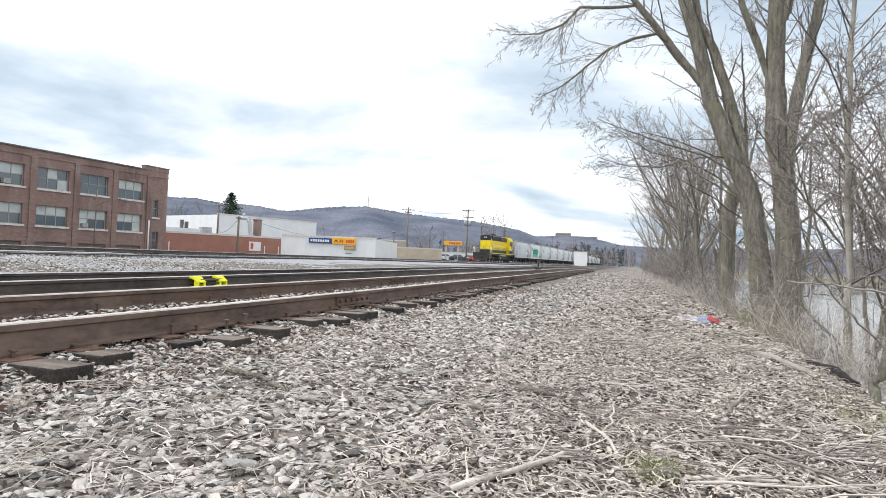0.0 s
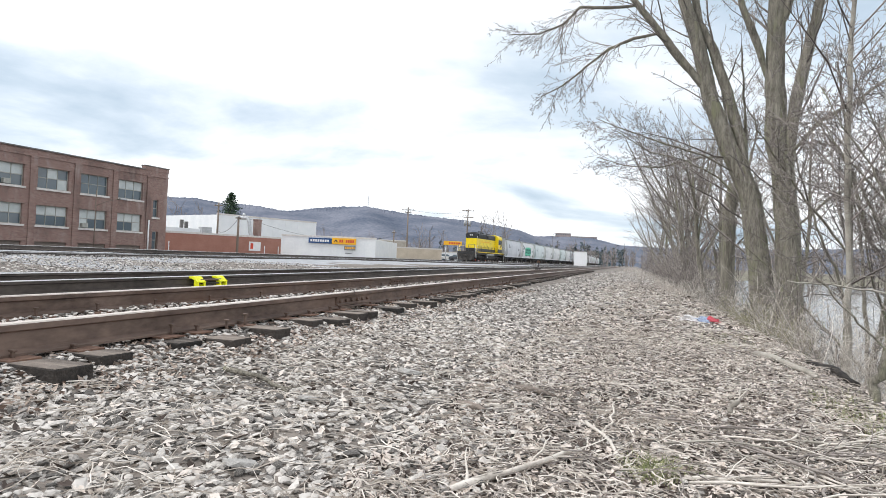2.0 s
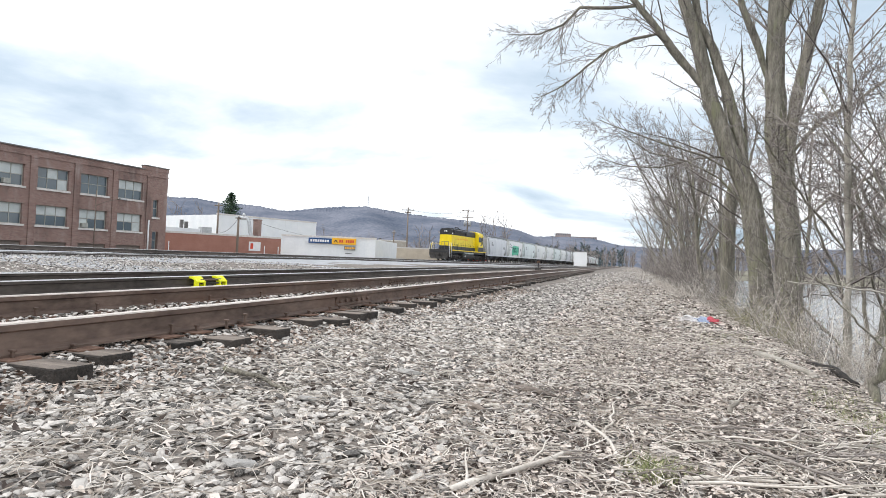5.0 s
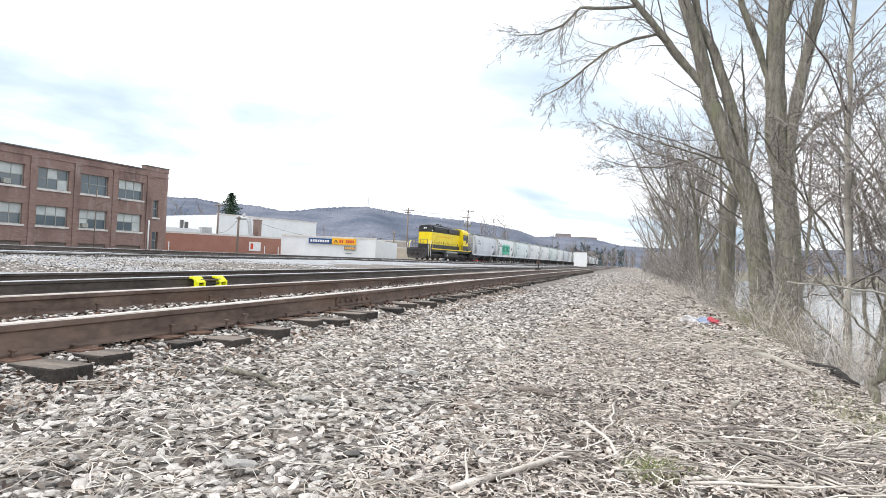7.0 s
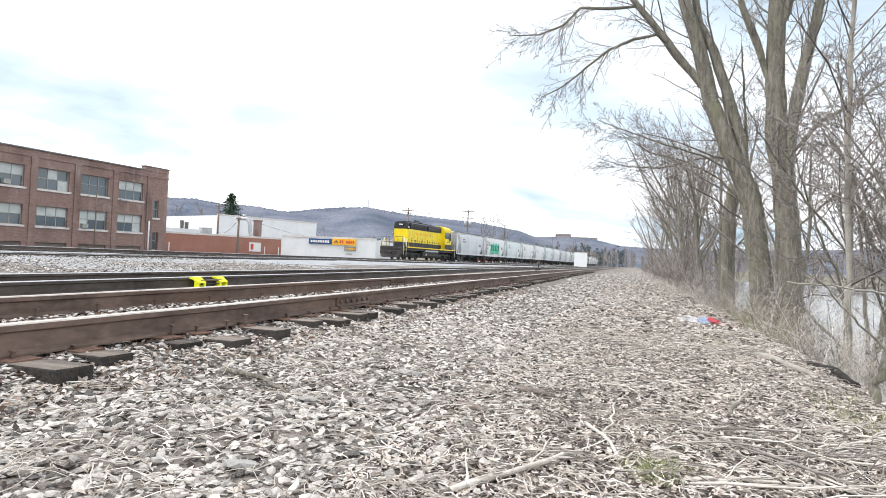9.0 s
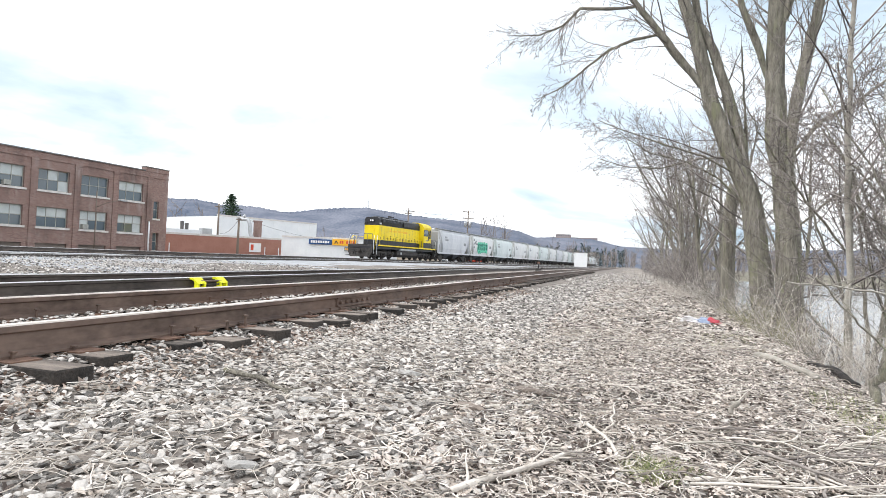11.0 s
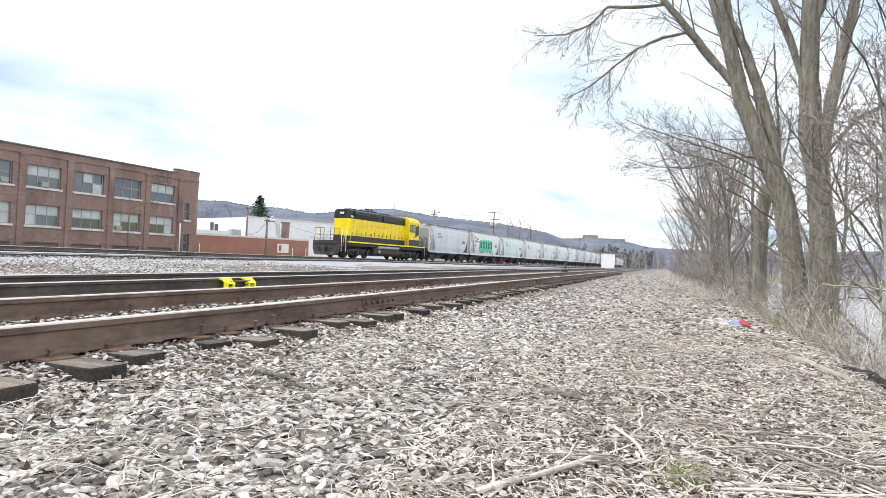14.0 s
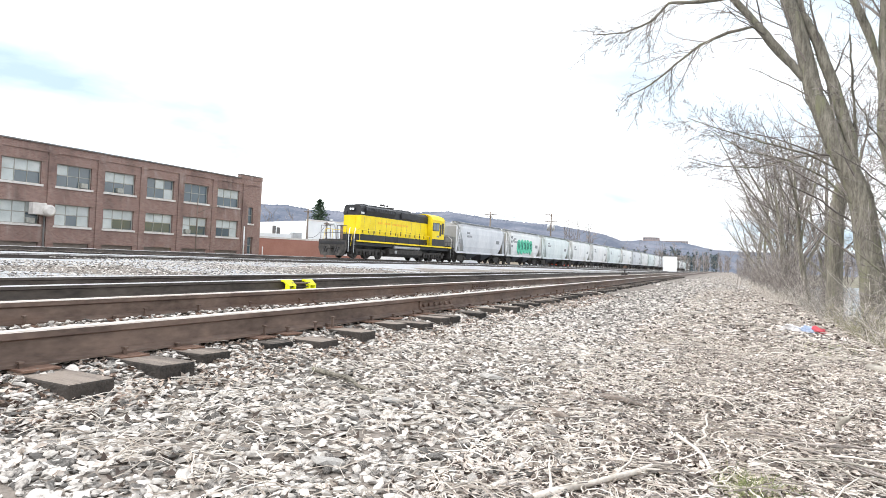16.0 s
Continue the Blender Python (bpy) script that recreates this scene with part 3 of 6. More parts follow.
def make_loco():
    """A six-axle road switcher, running long hood first (+x)."""
    lo = thing("locomotive", "yellow and black six-axle diesel locomotive hauling hopper cars", "locomotive")
    # underframe
    bm = box(-10.1, 10.0, -1.30, 1.30, 1.12, 1.38, bevel=0.02)
    bx(bm, -9.0, 9.0, -0.6, 0.6, 0.85, 1.12)
    part("underframe", bm, M["black"], lo)
    for s in (-1, 1):
        part("sill_stripe", box(-9.35, 8.6, s * 1.49, s * 1.53, 1.42, 1.55), M["yellow"], lo, "yellow side sill stripe")
        part("walkway", box(-9.4, 9.3, s * 0.9, s * 1.488, 1.50, 1.55), M["darkgrey"], lo)
    part("deck", box(-10.0, 9.9, -0.88, 0.88, 1.39, 1.55), M["black"], lo)
    # fuel tank with rounded flanks
    rings = []
    for x in (-3.1, 3.1):
        rings.append([Vector((x, y, z)) for y, z in ((-1.2, 1.05), (-1.42, 0.9), (-1.42, 0.55), (-1.1, 0.28), (1.1, 0.28), (1.42, 0.55), (1.42, 0.9), (1.2, 1.05))])
    tank = part("fuel_tank", loft(bmesh.new(), rings), M["grime"], lo)
    part("air_reservoir", tube(bmesh.new(), [(-2.6, 1.30, 1.16), (2.2, 1.30, 1.16)], 0.15, 12), M["greymetal"], lo, "pale air reservoir pipe")
    part("fuel_gauge", box(1.8, 2.2, 1.425, 1.46, 0.6, 0.85, bevel=0.01), M["greymetal"], tank)
    # long hood: dark lower band, yellow flank, black roof
    H0, H1, W = -4.9, 7.25, 0.92
    part("hood_base", box(H0, H1 - 0.01, -W - 0.015, W + 0.015, 1.555, 2.08), M["black"], lo, "black lower hood band")
    bm = box(H0, H1, -W, W, 2.084, 3.66, bevel=0.02)
    part("hood_flank", bm, M["yellow"], lo, "yellow hood doors")
    rings = []
    for x in (H0 + 0.01, H1 - 0.01):
        rings.append([Vector((x, y, z)) for y, z in ((-W, 3.664), (W, 3.664), (W, 4.22), (W - 0.10, 4.42), (W - 0.28, 4.52), (-W + 0.28, 4.52), (-W + 0.10, 4.42), (-W, 4.22))])
    part("hood_roof", loft(bmesh.new(), rings), M["black"], lo, "black hood roof")
    # flared radiators near the leading end
    for s in (-1, 1):
        rings = [[Vector((x, s * y, z)) for y, z in ((W + 0.003, 3.70), (W + 0.22, 4.05), (W + 0.22, 4.34), (W - 0.08, 4.46))] for x in (1.8, 6.6)]
        rad = part("radiator", loft(bmesh.new(), rings), M["black"], lo)
        for k in range(13):
            x = 1.8 + k * 0.4
            part("louvre", box(x, x + 0.05, s * (W + 0.19), s * (W + 0.25), 4.07, 4.32), M["darkgrey"], rad)
        # dynamic brake bulge
        part("brake_blister", box(-2.6, 0.6, s * (W + 0.003), s * (W + 0.16), 3.78, 4.36, bevel=0.05), M["black"], lo)
    for x in (5.9, 4.5, 3.1, -0.4, -1.7):
        bm = tube(bmesh.new(), [(x, 0, 4.5), (x, 0, 4.62), (x, 0, 4.64)], [0.62, 0.62, 0.5], 20)
        fan = part("roof_fan", bm, M["black"], lo)
        part("fan_hub", tube(bmesh.new(), [(x, 0, 4.635), (x, 0, 4.67)], 0.16, 10), M["darkgrey"], fan)
    bm = box(0.9, 1.7, -0.35, 0.35, 4.5, 4.72, bevel=0.04)
    part("exhaust_stack", bm, M["grime"], lo)
    # horn and antenna cluster
    bm = bmesh.new()
    tube(bm, [(2.1, 0.0, 4.5), (2.1, 0.0, 4.8)], 0.04, 8)
    for k, y in ((0.3, -0.15), (0.38, 0.0), (0.3, 0.15), (-0.3, 0.08)):
        tube(bm, [(2.1, y, 4.82), (2.1 + k, y, 4.84), (2.1 + k * 1.5, y, 4.84)], [0.03, 0.05, 0.1], 8)
    part("horn", bm, M["grime"], lo)
    # hood doors: seams, latches and handholds
    for s in (-1, 1):
        k, x = 0, H0 + 0.55
        while x < H1 - 0.4:
            part("door_seam", box(x - 0.006, x + 0.006, s * W, s * (W + 0.006), 2.10, 3.52), M["lettering"], lo)
            part("door_latch", box(x + 0.16, x + 0.23, s * W, s * (W + 0.03), 2.2, 2.58 if k % 2 else 2.44), M["black"], lo)
            x += 0.92
            k += 1
        # the owner's name on the flank, too far to read: bars
        x = 4.4
        for k in range(20):
            w = 0.17 if k not in (3, 8) else 0.0
            if w:
                part("lettering_bar", box(x, x - w, s * (W + 0.002), s * (W + 0.012), 3.08, 3.26), M["signyel"], lo)
            x -= 0.27
    # leading end: headlight, number boards, door
    part("end_door", box(H1, H1 + 0.03, -0.35, 0.35, 2.3, 3.6, bevel=0.01), M["yellow"], lo)
    hl = part("headlight_housing", box(H1 - 0.02, H1 + 0.10, -0.28, 0.28, 4.0, 4.3, bevel=0.04), M["black"], lo)
    for y in (-0.13, 0.13):
        part("headlight_lens", tube(bmesh.new(), [(H1 + 0.09, y, 4.15), (H1 + 0.13, y, 4.15)], 0.1, 12), M["signwhite"], hl, "pale headlight lens")
    for s in (-1, 1):
        nb = part("number_board", box(H1 - 0.5, H1 + 0.06, s * 0.55, s * 0.95, 3.72, 3.98, bevel=0.03), M["black"], lo)
        for k in range(4):
            part("number_bar", box(H1 - 0.45 + k * 0.13, H1 - 0.36 + k * 0.13, s * 0.948, s * 0.965, 3.77, 3.93), M["signwhite"], nb)
    # cab and short nose at the trailing end
    bm = bmesh.new()
    rings = []
    for x in (-7.55, -4.92):
        rings.append([Vector((x, y, z)) for y, z in ((-1.5, 1.56), (1.5, 1.56), (1.5, 4.05), (1.25, 4.38), (0.6, 4.56), (-0.6, 4.56), (-1.25, 4.38), (-1.5, 4.05))])
    cab = part("cab", loft(bm, rings), M["yellow"], lo, "yellow cab")
    rings = [[Vector((x, y, z)) for y, z in ((-1.53, 4.06), (-1.28, 4.41), (-0.6, 4.60), (0.6, 4.60), (1.28, 4.41), (1.53, 4.06), (1.5, 4.09), (0.6, 4.64), (-0.6, 4.64), (-1.5, 4.09))] for x in (-7.7, -4.85)]
    part("cab_roof", loft(bmesh.new(), rings), M["yellow"], cab)
    for s in (-1, 1):
        for x0, x1 in ((-6.35, -5.65), (-5.55, -5.05)):
            w = part("window_frame", box(x0 - 0.05, x1 + 0.05, s * 1.50, s * 1.53, 3.02, 3.82, bevel=0.01), M["black"], cab)
            part("pane", box(x0, x1, s * 1.525, s * 1.54, 3.08, 3.76), M["pane"], w)
        part("cab_base", box(-7.56, -4.9, s * 1.50, s * 1.515, 1.57, 2.22), M["black"], cab)
        # emblem on the cab side as plain shapes
        bm = box(-7.4, -6.95, s * 1.50, s * 1.515, 2.75, 3.85)
        bx(bm, -6.88, -6.5, s * 1.50, s * 1.515, 2.55, 3.7)
        part("emblem_bar", bm, M["black"], cab)
        part("number_bar", box(-6.4, -5.9, s * 1.50, s * 1.512, 2.42, 2.58), M["lettering"], cab)
    for y in (-0.9, 0.9):
        part("pane", box(-7.57, -7.54, y - 0.4, y + 0.4, 3.2, 3.85), M["pane"], cab)
    rings = [[Vector((x, y, z)) for y, z in ((-0.9, 1.56), (0.9, 1.56), (0.9, 2.55), (0.7, 2.85), (-0.7, 2.85), (-0.9, 2.55))] for x in (-8.9, -7.56)]
    part("short_nose", loft(bmesh.new(), rings), M["darkgrey"], lo)
    # pilots, couplers, steps
    for s, x in ((1, 9.9), (-1, -10.05)):
        bm = bmesh.new()
        loft(bm, [[Vector((x, y, z)) for y, z in ((-1.45, 1.5), (1.45, 1.5), (1.45, 0.75), (1.2, 0.22), (-1.2, 0.22), (-1.45, 0.75))] for x in (x, x + s * 0.08)])
        loft(bm, [[Vector((x + s * 0.08, -1.2, 0.2)), Vector((x + s * 0.35, -0.9, 0.2)), Vector((x + s * 0.35, 0.9, 0.2)), Vector((x + s * 0.08, 1.2, 0.2))], [Vector((x + s * 0.08, -1.25, 0.7)), Vector((x + s * 0.2, -0.95, 0.7)), Vector((x + s * 0.2, 0.95, 0.7)), Vector((x + s * 0.08, 1.25, 0.7))]])
        pl = part("pilot", bm, M["grime"], lo)
        bm = box(x, x + s * 0.5, -0.12, 0.12, 0.72, 0.98, bevel=0.03)
        bx(bm, x + s * 0.42, x + s * 0.6, -0.2, 0.2, 0.70, 1.02, bevel=0.05)
        part("coupler", bm, M["grime"], pl)
        for y in (-0.7, -0.45, 0.45, 0.7):
            part("air_hose", tube(bmesh.new(), [(x + s * 0.08, y, 0.9), (x + s * 0.25, y, 0.8), (x + s * 0.28, y, 0.45)], 0.035, 6), M["black"], pl)
        for t in (-1, 1):
            bm = bmesh.new()
            for k in range(4):
                bx(bm, x - s * 0.72, x - s * 0.05, t * 1.12, t * 1.5, 0.32 + k * 0.34, 0.36 + k * 0.34)
            bx(bm, x - s * 0.78, x - s * 0.74, t * 1.1, t * 1.5, 0.3, 1.5)
            part("step_well", bm, M["grime"], lo)
    # handrails: end railings pale, side railings yellow
    for s, x in ((1, 9.85), (-1, -10.0)):
        for y in (-1.35, -0.75, -0.35, 0.35, 0.75, 1.35):
            part("railing_post", tube(bmesh.new(), [(x, y, 1.5), (x, y, 2.62)], 0.028, 6), M["darkgrey"], lo)
        for y0, y1, z, r in ((-1.35, -0.35, 2.62, 0.028), (0.35, 1.35, 2.62, 0.028), (-1.35, 1.35, 2.05, 0.02)):
            part("end_rail", tube(bmesh.new(), [(x, y0, z), (x, y1, z)], r, 6), M["darkgrey"], lo, "dark grey end rail")
    for s in (-1, 1):
        for x in (8.95, 8.1, 6.0, 3.9, 1.8, -0.3, -2.4, -4.4):
            part("stanchion", tube(bmesh.new(), [(x, s * 1.46, 1.5), (x, s * 1.46, 2.4)], 0.024, 6), M["yellow"] if x > 8.0 else M["darkgrey"], lo)
        part("handrail", tube(bmesh.new(), [(9.4, s * 1.46, 1.0), (9.15, s * 1.46, 2.3), (8.95, s * 1.46, 2.42), (8.1, s * 1.46, 2.4), (-4.4, s * 1.46, 2.4)], 0.022, 6), M["yellow"], lo, "yellow walkway handrail")
        for x in (9.75, 8.95):
            part("grab_rail", tube(bmesh.new(), [(x, s * 1.5, 0.5), (x, s * 1.5, 1.9), (x - 0.2, s * 1.46, 2.5)], 0.03, 6), M["signwhite"], lo, "pale step grab rail")
        part("grab_rail", tube(bmesh.new(), [(-9.3, s * 1.5, 0.5), (-9.3, s * 1.5, 2.4), (-8.6, s * 1.48, 2.6)], 0.03, 6), M["signwhite"], lo, "pale step grab rail")
    wb = wheelset_bm(0.51)
    wme = bpy.data.meshes.new("wheelset")
    wb.to_mesh(wme)
    wb.free()
    wme.materials.append(M["grime"])
    for c in (5.3, -5.3):
        ax = [c - 1.75, c, c + 1.75]
        part("truck_frame", truck_bm(ax, 0.51), M["grime"], lo)
        for x in ax:
            piece("wheelset", wme, lo, pose(x, 0, 0.51))
    squeeze(lo, 0.886, 1.02)
    return lo


HOP_L = 13.11


def make_hopper(name, paint, label, graf=False):
    """A two-bay covered hopper with rounded flanks, open end platforms and a roof walk."""
    h = thing(name, label, "hopper car", "covered hopper cars")
    prof = [(-1.30, 1.22), (-1.47, 1.75), (-1.52, 2.5), (-1.52, 3.2), (-1.44, 3.75), (-1.28, 4.05), (-0.75, 4.26), (0.75, 4.26), (1.28, 4.05), (1.44, 3.75), (1.52, 3.2), (1.52, 2.5), (1.47, 1.75), (1.30, 1.22)]

    def reach(z):
        # the end of the body slopes in towards the bays
        return 5.25 - 1.05 * max(0.0, (3.3 - z) / 2.08)

    rings = [[Vector((s * reach(z), y, z)) for y, z in prof] for s in (-1, 1)]
    body = part("body", loft(bmesh.new(), rings), paint, h)
    for s in (-1, 1):
        part("end_rib", loft(bmesh.new(), [[Vector((s * (reach(z) + d), y * 1.012, 1.22 + (z - 1.22) * 1.006)) for y, z in prof] for d in (-0.05, 0.05)]), paint, body)
    for s in (-1, 1):
        part("side_sill", box(-5.85, 5.85, s * 1.36, s * 1.50, 1.02, 1.24), paint, h)
        part("roof_rail", box(-4.9, 4.9, s * 1.24, s * 1.34, 4.04, 4.12), paint, body)
    # hopper bays, coloured dark grey for the shade under the body
    for c in (-1.75, 1.75):
        rings = [[Vector((c + a * sx, b * sy, z)) for sx, sy in ((-1, -1), (1, -1), (1, 1), (-1, 1))] for a, b, z in ((1.7, 1.32, 1.24), (0.42, 0.55, 0.42))]
        bay = part("hopper_bay", loft(bmesh.new(), rings), M["darkgrey"], h)
        bm = box(c - 0.5, c + 0.5, -0.62, 0.62, 0.30, 0.42, bevel=0.02)
        tube(bm, [(c + 0.3, -0.9, 0.36), (c + 0.3, 0.9, 0.36)], 0.05, 8)
        part("outlet_gate", bm, M["grime"], bay)
    # sloped ends, platforms, ladders and posts
    for s in (-1, 1):
        bm = box(s * 4.9, s * 5.95, -1.36, 1.36, 1.04, 1.12)
        bx(bm, s * 4.9, s * 5.9, -0.3, 0.3, 0.78, 1.04)
        part("end_platform", bm, M["grime"], h)
        for y in (-1.30, 1.30):
            part("end_post", box(s * 5.72, s * 5.84, y - 0.06, y + 0.06, 1.12, 3.95), paint, h)
            bm = bmesh.new()
            for k in range(9):
                tube(bm, [(s * 5.3, y * 1.12, 1.35 + k * 0.31), (s * 5.62, y * 1.12, 1.35 + k * 0.31)], 0.02, 5)
            for xx in (5.3, 5.62):
                bx(bm, s * xx - 0.02, s * xx + 0.02, y * 1.10, y * 1.14, 1.1, 4.0)
            part("ladder", bm, paint, h)
            part("brace", tube(bmesh.new(), [(s * 5.78, y, 1.15), (s * 5.2, y, 3.2)], 0.05, 6), paint, h)
        part("end_beam", box(s * 5.72, s * 5.84, -1.24, 1.24, 3.86, 3.98), paint, h)
        part("brake_box", box(s * 5.2, s * 5.5, -0.5, 0.3, 1.13, 1.75, bevel=0.03), M["grime"], h)
        bm = box(s * 5.9, s * 6.2, -0.11, 0.11, 0.74, 0.98, bevel=0.02)
        part("coupler", bm, M["grime"], h)
        ax = [s * 4.6 - 0.85, s * 4.6 + 0.85]
        part("truck_frame", truck_bm(ax, 0.46), M["grime"], h)
        for x in ax:
            piece("wheelset", HOPWHEEL, h, pose(x, 0, 0.46))
    # roof walk and hatches
    for s in (-1, 1):
        part("roof_walk", box(-5.8, 5.8, s * 0.62, s * 0.98, 4.40, 4.43), M["greymetal"], h)
    bm = bmesh.new()
    for k in range(24):
        x = -5.6 + k * 0.487
        for s in (-1, 1):
            bx(bm, x - 0.02, x + 0.02, s * 0.60, s * 1.0, 4.2, 4.40)
    tagged(part("roof_walk_support", bm, M["greymetal"], h), kind="stuff")
    for k in range(6):
        x = -4.1 + k * 1.64
        part("roof_hatch", tube(bmesh.new(), [(x, 0, 4.25), (x, 0, 4.38), (x, 0, 4.42)], [0.42, 0.42, 0.36], 14), paint, h)
    # stencilled marks as bars
    for y, s in ((1.522, 1), (-1.522, -1)):
        x = 3.9
        for row, z in ((0, 3.15), (1, 2.78)):
            for k in range(3 if row == 0 else 5):
                part("lettering_bar", box(x - k * 0.24, x - k * 0.24 - 0.17, s * 1.515, s * 1.528, z, z + 0.24), M["lettering"], body)
        part("data_panel", box(-3.3, -4.2, s * 1.50, s * 1.526, 2.35, 2.75), M["lettering"], body)
    if graf:
        # spray-painted letters as loose blobs on the flank
        rng = random.Random(8)
        for k in range(5):
            x = 2.3 - k * 0.98
            pts = []
            for a in range(12):
                t = a * math.pi / 6
                pts.append((x + (0.56 + 0.16 * rng.random()) * math.cos(t), 2.40 + (0.82 + 0.26 * rng.random()) * math.sin(t)))
            bm = loft(bmesh.new(), [[Vector((px, yy, pz)) for px, pz in pts] for yy in (1.49, 1.545 + 0.003 * k)])
            g = part("spray_letter", bm, M["graffiti"], body, "green spray-painted letter")
            bm = bmesh.new()
            for j in range(3):
                tube(bm, [(x - 0.3 + 0.28 * j, 1.553 + 0.003 * k, 1.95 + 0.2 * rng.random()), (x - 0.15 + 0.25 * j * rng.random(), 1.553 + 0.003 * k, 2.45), (x - 0.3 + 0.3 * j, 1.553 + 0.003 * k, 2.95)], 0.035, 5)
            part("spray_outline", bm, M["sprayline"], g)
        for k, (x, z) in enumerate(((4.3, 3.3), (4.35, 2.75), (4.2, 2.2), (3.75, 2.9))):
            part("spray_tag", box(x, x + 0.4, 1.50, 1.535, z, z + 0.3, bevel=0.005), M["lettering"], body)
    squeeze(h, 1.057)
    return h


bm = wheelset_bm(0.46)
HOPWHEEL = bpy.data.meshes.new("wheelset")
bm.to_mesh(HOPWHEEL)
bm.free()
HOPWHEEL.materials.append(M["grime"])

loco = make_loco()
hop_a = make_hopper("hopper_car", M["hop1"], "light grey two-bay covered hopper car behind the locomotive")
hop_b = make_hopper("hopper_car", M["hop3"], "off-white covered hopper car with green graffiti", True)
hop_c = make_hopper("hopper_car", M["hop2"], "pale green-grey covered hopper car")
hop_d = make_hopper("hopper_car", M["hop3"], "off-white covered hopper car in the train")
CARS = [hop_a, hop_b, hop_c, hop_d]
for k in range(4, 22):
    CARS.append(copy_thing((hop_d, hop_c, hop_d, hop_a)[k % 4], pose(0, 0, 0)))

# metres of line between the engine's front and its last stand, by time
TIMES = [0, 4, 6.5, 9, 11.5, 13, 14.5, 16]
GONE = [59.65, 44.2, 34.55, 25.25, 16.3, 10.7, 5.3, 0.05]
FITTED = np.polyfit(TIMES, GONE, 3)


def front_at(t):
    return float(np.polyval(FITTED, t))


def on_line(s, half):
    """Pose of a car whose middle is s metres along, on trucks half apart; +x runs towards the camera's end."""
    a, b = main_at(s - half), main_at(s + half)
    d = Vector((a[0] - b[0], a[1] - b[1], 0)).normalized()
    return Matrix.Translation(((a[0] + b[0]) / 2, (a[1] + b[1]) / 2, RAILZ)) @ Matrix.Rotation(math.atan2(d.y, d.x), 4, "Z")


def motions():
    """The train rolls in from the distance; its wheels turn."""
    marks = [k * 1.0 for k in range(17)]
    walk(loco, [(t, on_line(front_at(t) + 9.3, 5.4)) for t in marks])
    for k, c in enumerate(CARS):
        walk(c, [(t, on_line(front_at(t) + 18.6 + HOP_L * (k + 0.5), 4.6)) for t in marks])
    spin = [k / 6 for k in range(97)]
    for c in [loco] + CARS[:4]:
        for w in [o for o in c.children if o.name.split(".")[0] == "wheelset"]:
            p = w.matrix_basis.translation.copy()
            walk(w, [(t, Matrix.Translation(p) @ Matrix.Rotation(-(front_at(t) - front_at(0)) / p.z, 4, "Y")) for t in spin])


# ---------- buildings beyond the tracks ----------
def polar(deg, d):
    return Vector((math.sin(radians(deg)) * d, math.cos(radians(deg)) * d, 0))


def window(parent, u0, u1, z0, z1, y, blinds, rng, sill=True, bars=(3, 2)):
    """A steel window set back in the wall, local x along the wall and +y out of it."""
    w = part("window", box(u0, u1, y - 0.30, y - 0.26, z0, z1), M["panel"], parent)
    bm = bmesh.new()
    f = 0.05
    bx(bm, u0, u1, y - 0.257, y - 0.18, z1 - f, z1)
    bx(bm, u0, u1, y - 0.257, y - 0.18, z0, z0 + f)
    for k in range(bars[0] + 1):
        x = u0 + f / 2 + (u1 - u0 - f) * k / bars[0]
        bx(bm, x - f / 2, x + f / 2, y - 0.255, y - 0.19, z0 + f, z1 - f)
    for k in range(1, bars[1]):
        z = z0 + (z1 - z0) * (0.52 if bars[1] == 2 else k / bars[1])
        for j in range(bars[0]):
            a = u0 + f + (u1 - u0 - f) * j / bars[0]
            bx(bm, a, a + (u1 - u0 - f) / bars[0] - f, y - 0.252, y - 0.20, z - 0.025, z + 0.025)
    part("frame", bm, M["winframe"], w)
    for j in range(bars[0]):
        a, b = u0 + f + (u1 - u0 - f) * j / bars[0], u0 + (u1 - u0 - f) * (j + 1) / bars[0]
        for k in range(bars[1]):
            c = z0 + (z1 - z0) * (0, 0.52, 1)[k] if bars[1] == 2 else z0 + (z1 - z0) * k / bars[1]
            d = z0 + (z1 - z0) * (0, 0.52, 1)[k + 1] if bars[1] == 2 else z0 + (z1 - z0) * (k + 1) / bars[1]
            kind = M["blind"] if (k == bars[1] - 1 and blinds > 0.25) or rng.random() < blinds * 0.5 else M["pane"]
            part("pane", box(a, b, y - 0.259, y - 0.235, c + 0.035, d - 0.035), kind, w)
    if rng.random() < 0.3 and bars[0] == 3:
        a = u0 + (u1 - u0) * rng.choice((0.12, 0.4, 0.7))
        part("air_conditioner", box(a, a + 0.55, y - 0.23, y + 0.12, z0 + 0.06, z0 + 0.46, bevel=0.02), M["winframe"], w)
    if sill:
        part("sill", box(u0 - 0.15, u1 + 0.15, y - 0.16, y + 0.10, z0 - 0.17, z0 - 0.004), M["stonetrim"], w)
    return w


def grid_wall(bm, us, zs, holes, y0, y1):
    """A wall with real openings: boxes for every cell of the grid that is no hole."""
    for i in range(len(us) - 1):
        run = None
        for j in range(len(zs) - 1):
            u, z = (us[i] + us[i + 1]) / 2, (zs[j] + zs[j + 1]) / 2
            solid = not any(a < u < b and c < z < d for a, b, c, d in holes)
            if solid:
                run = (run[0], zs[j + 1]) if run else (zs[j], zs[j + 1])
            if run and (not solid or j == len(zs) - 2):
                bx(bm, us[i], us[i + 1], y0, y1, run[0], run[1])
                run = None


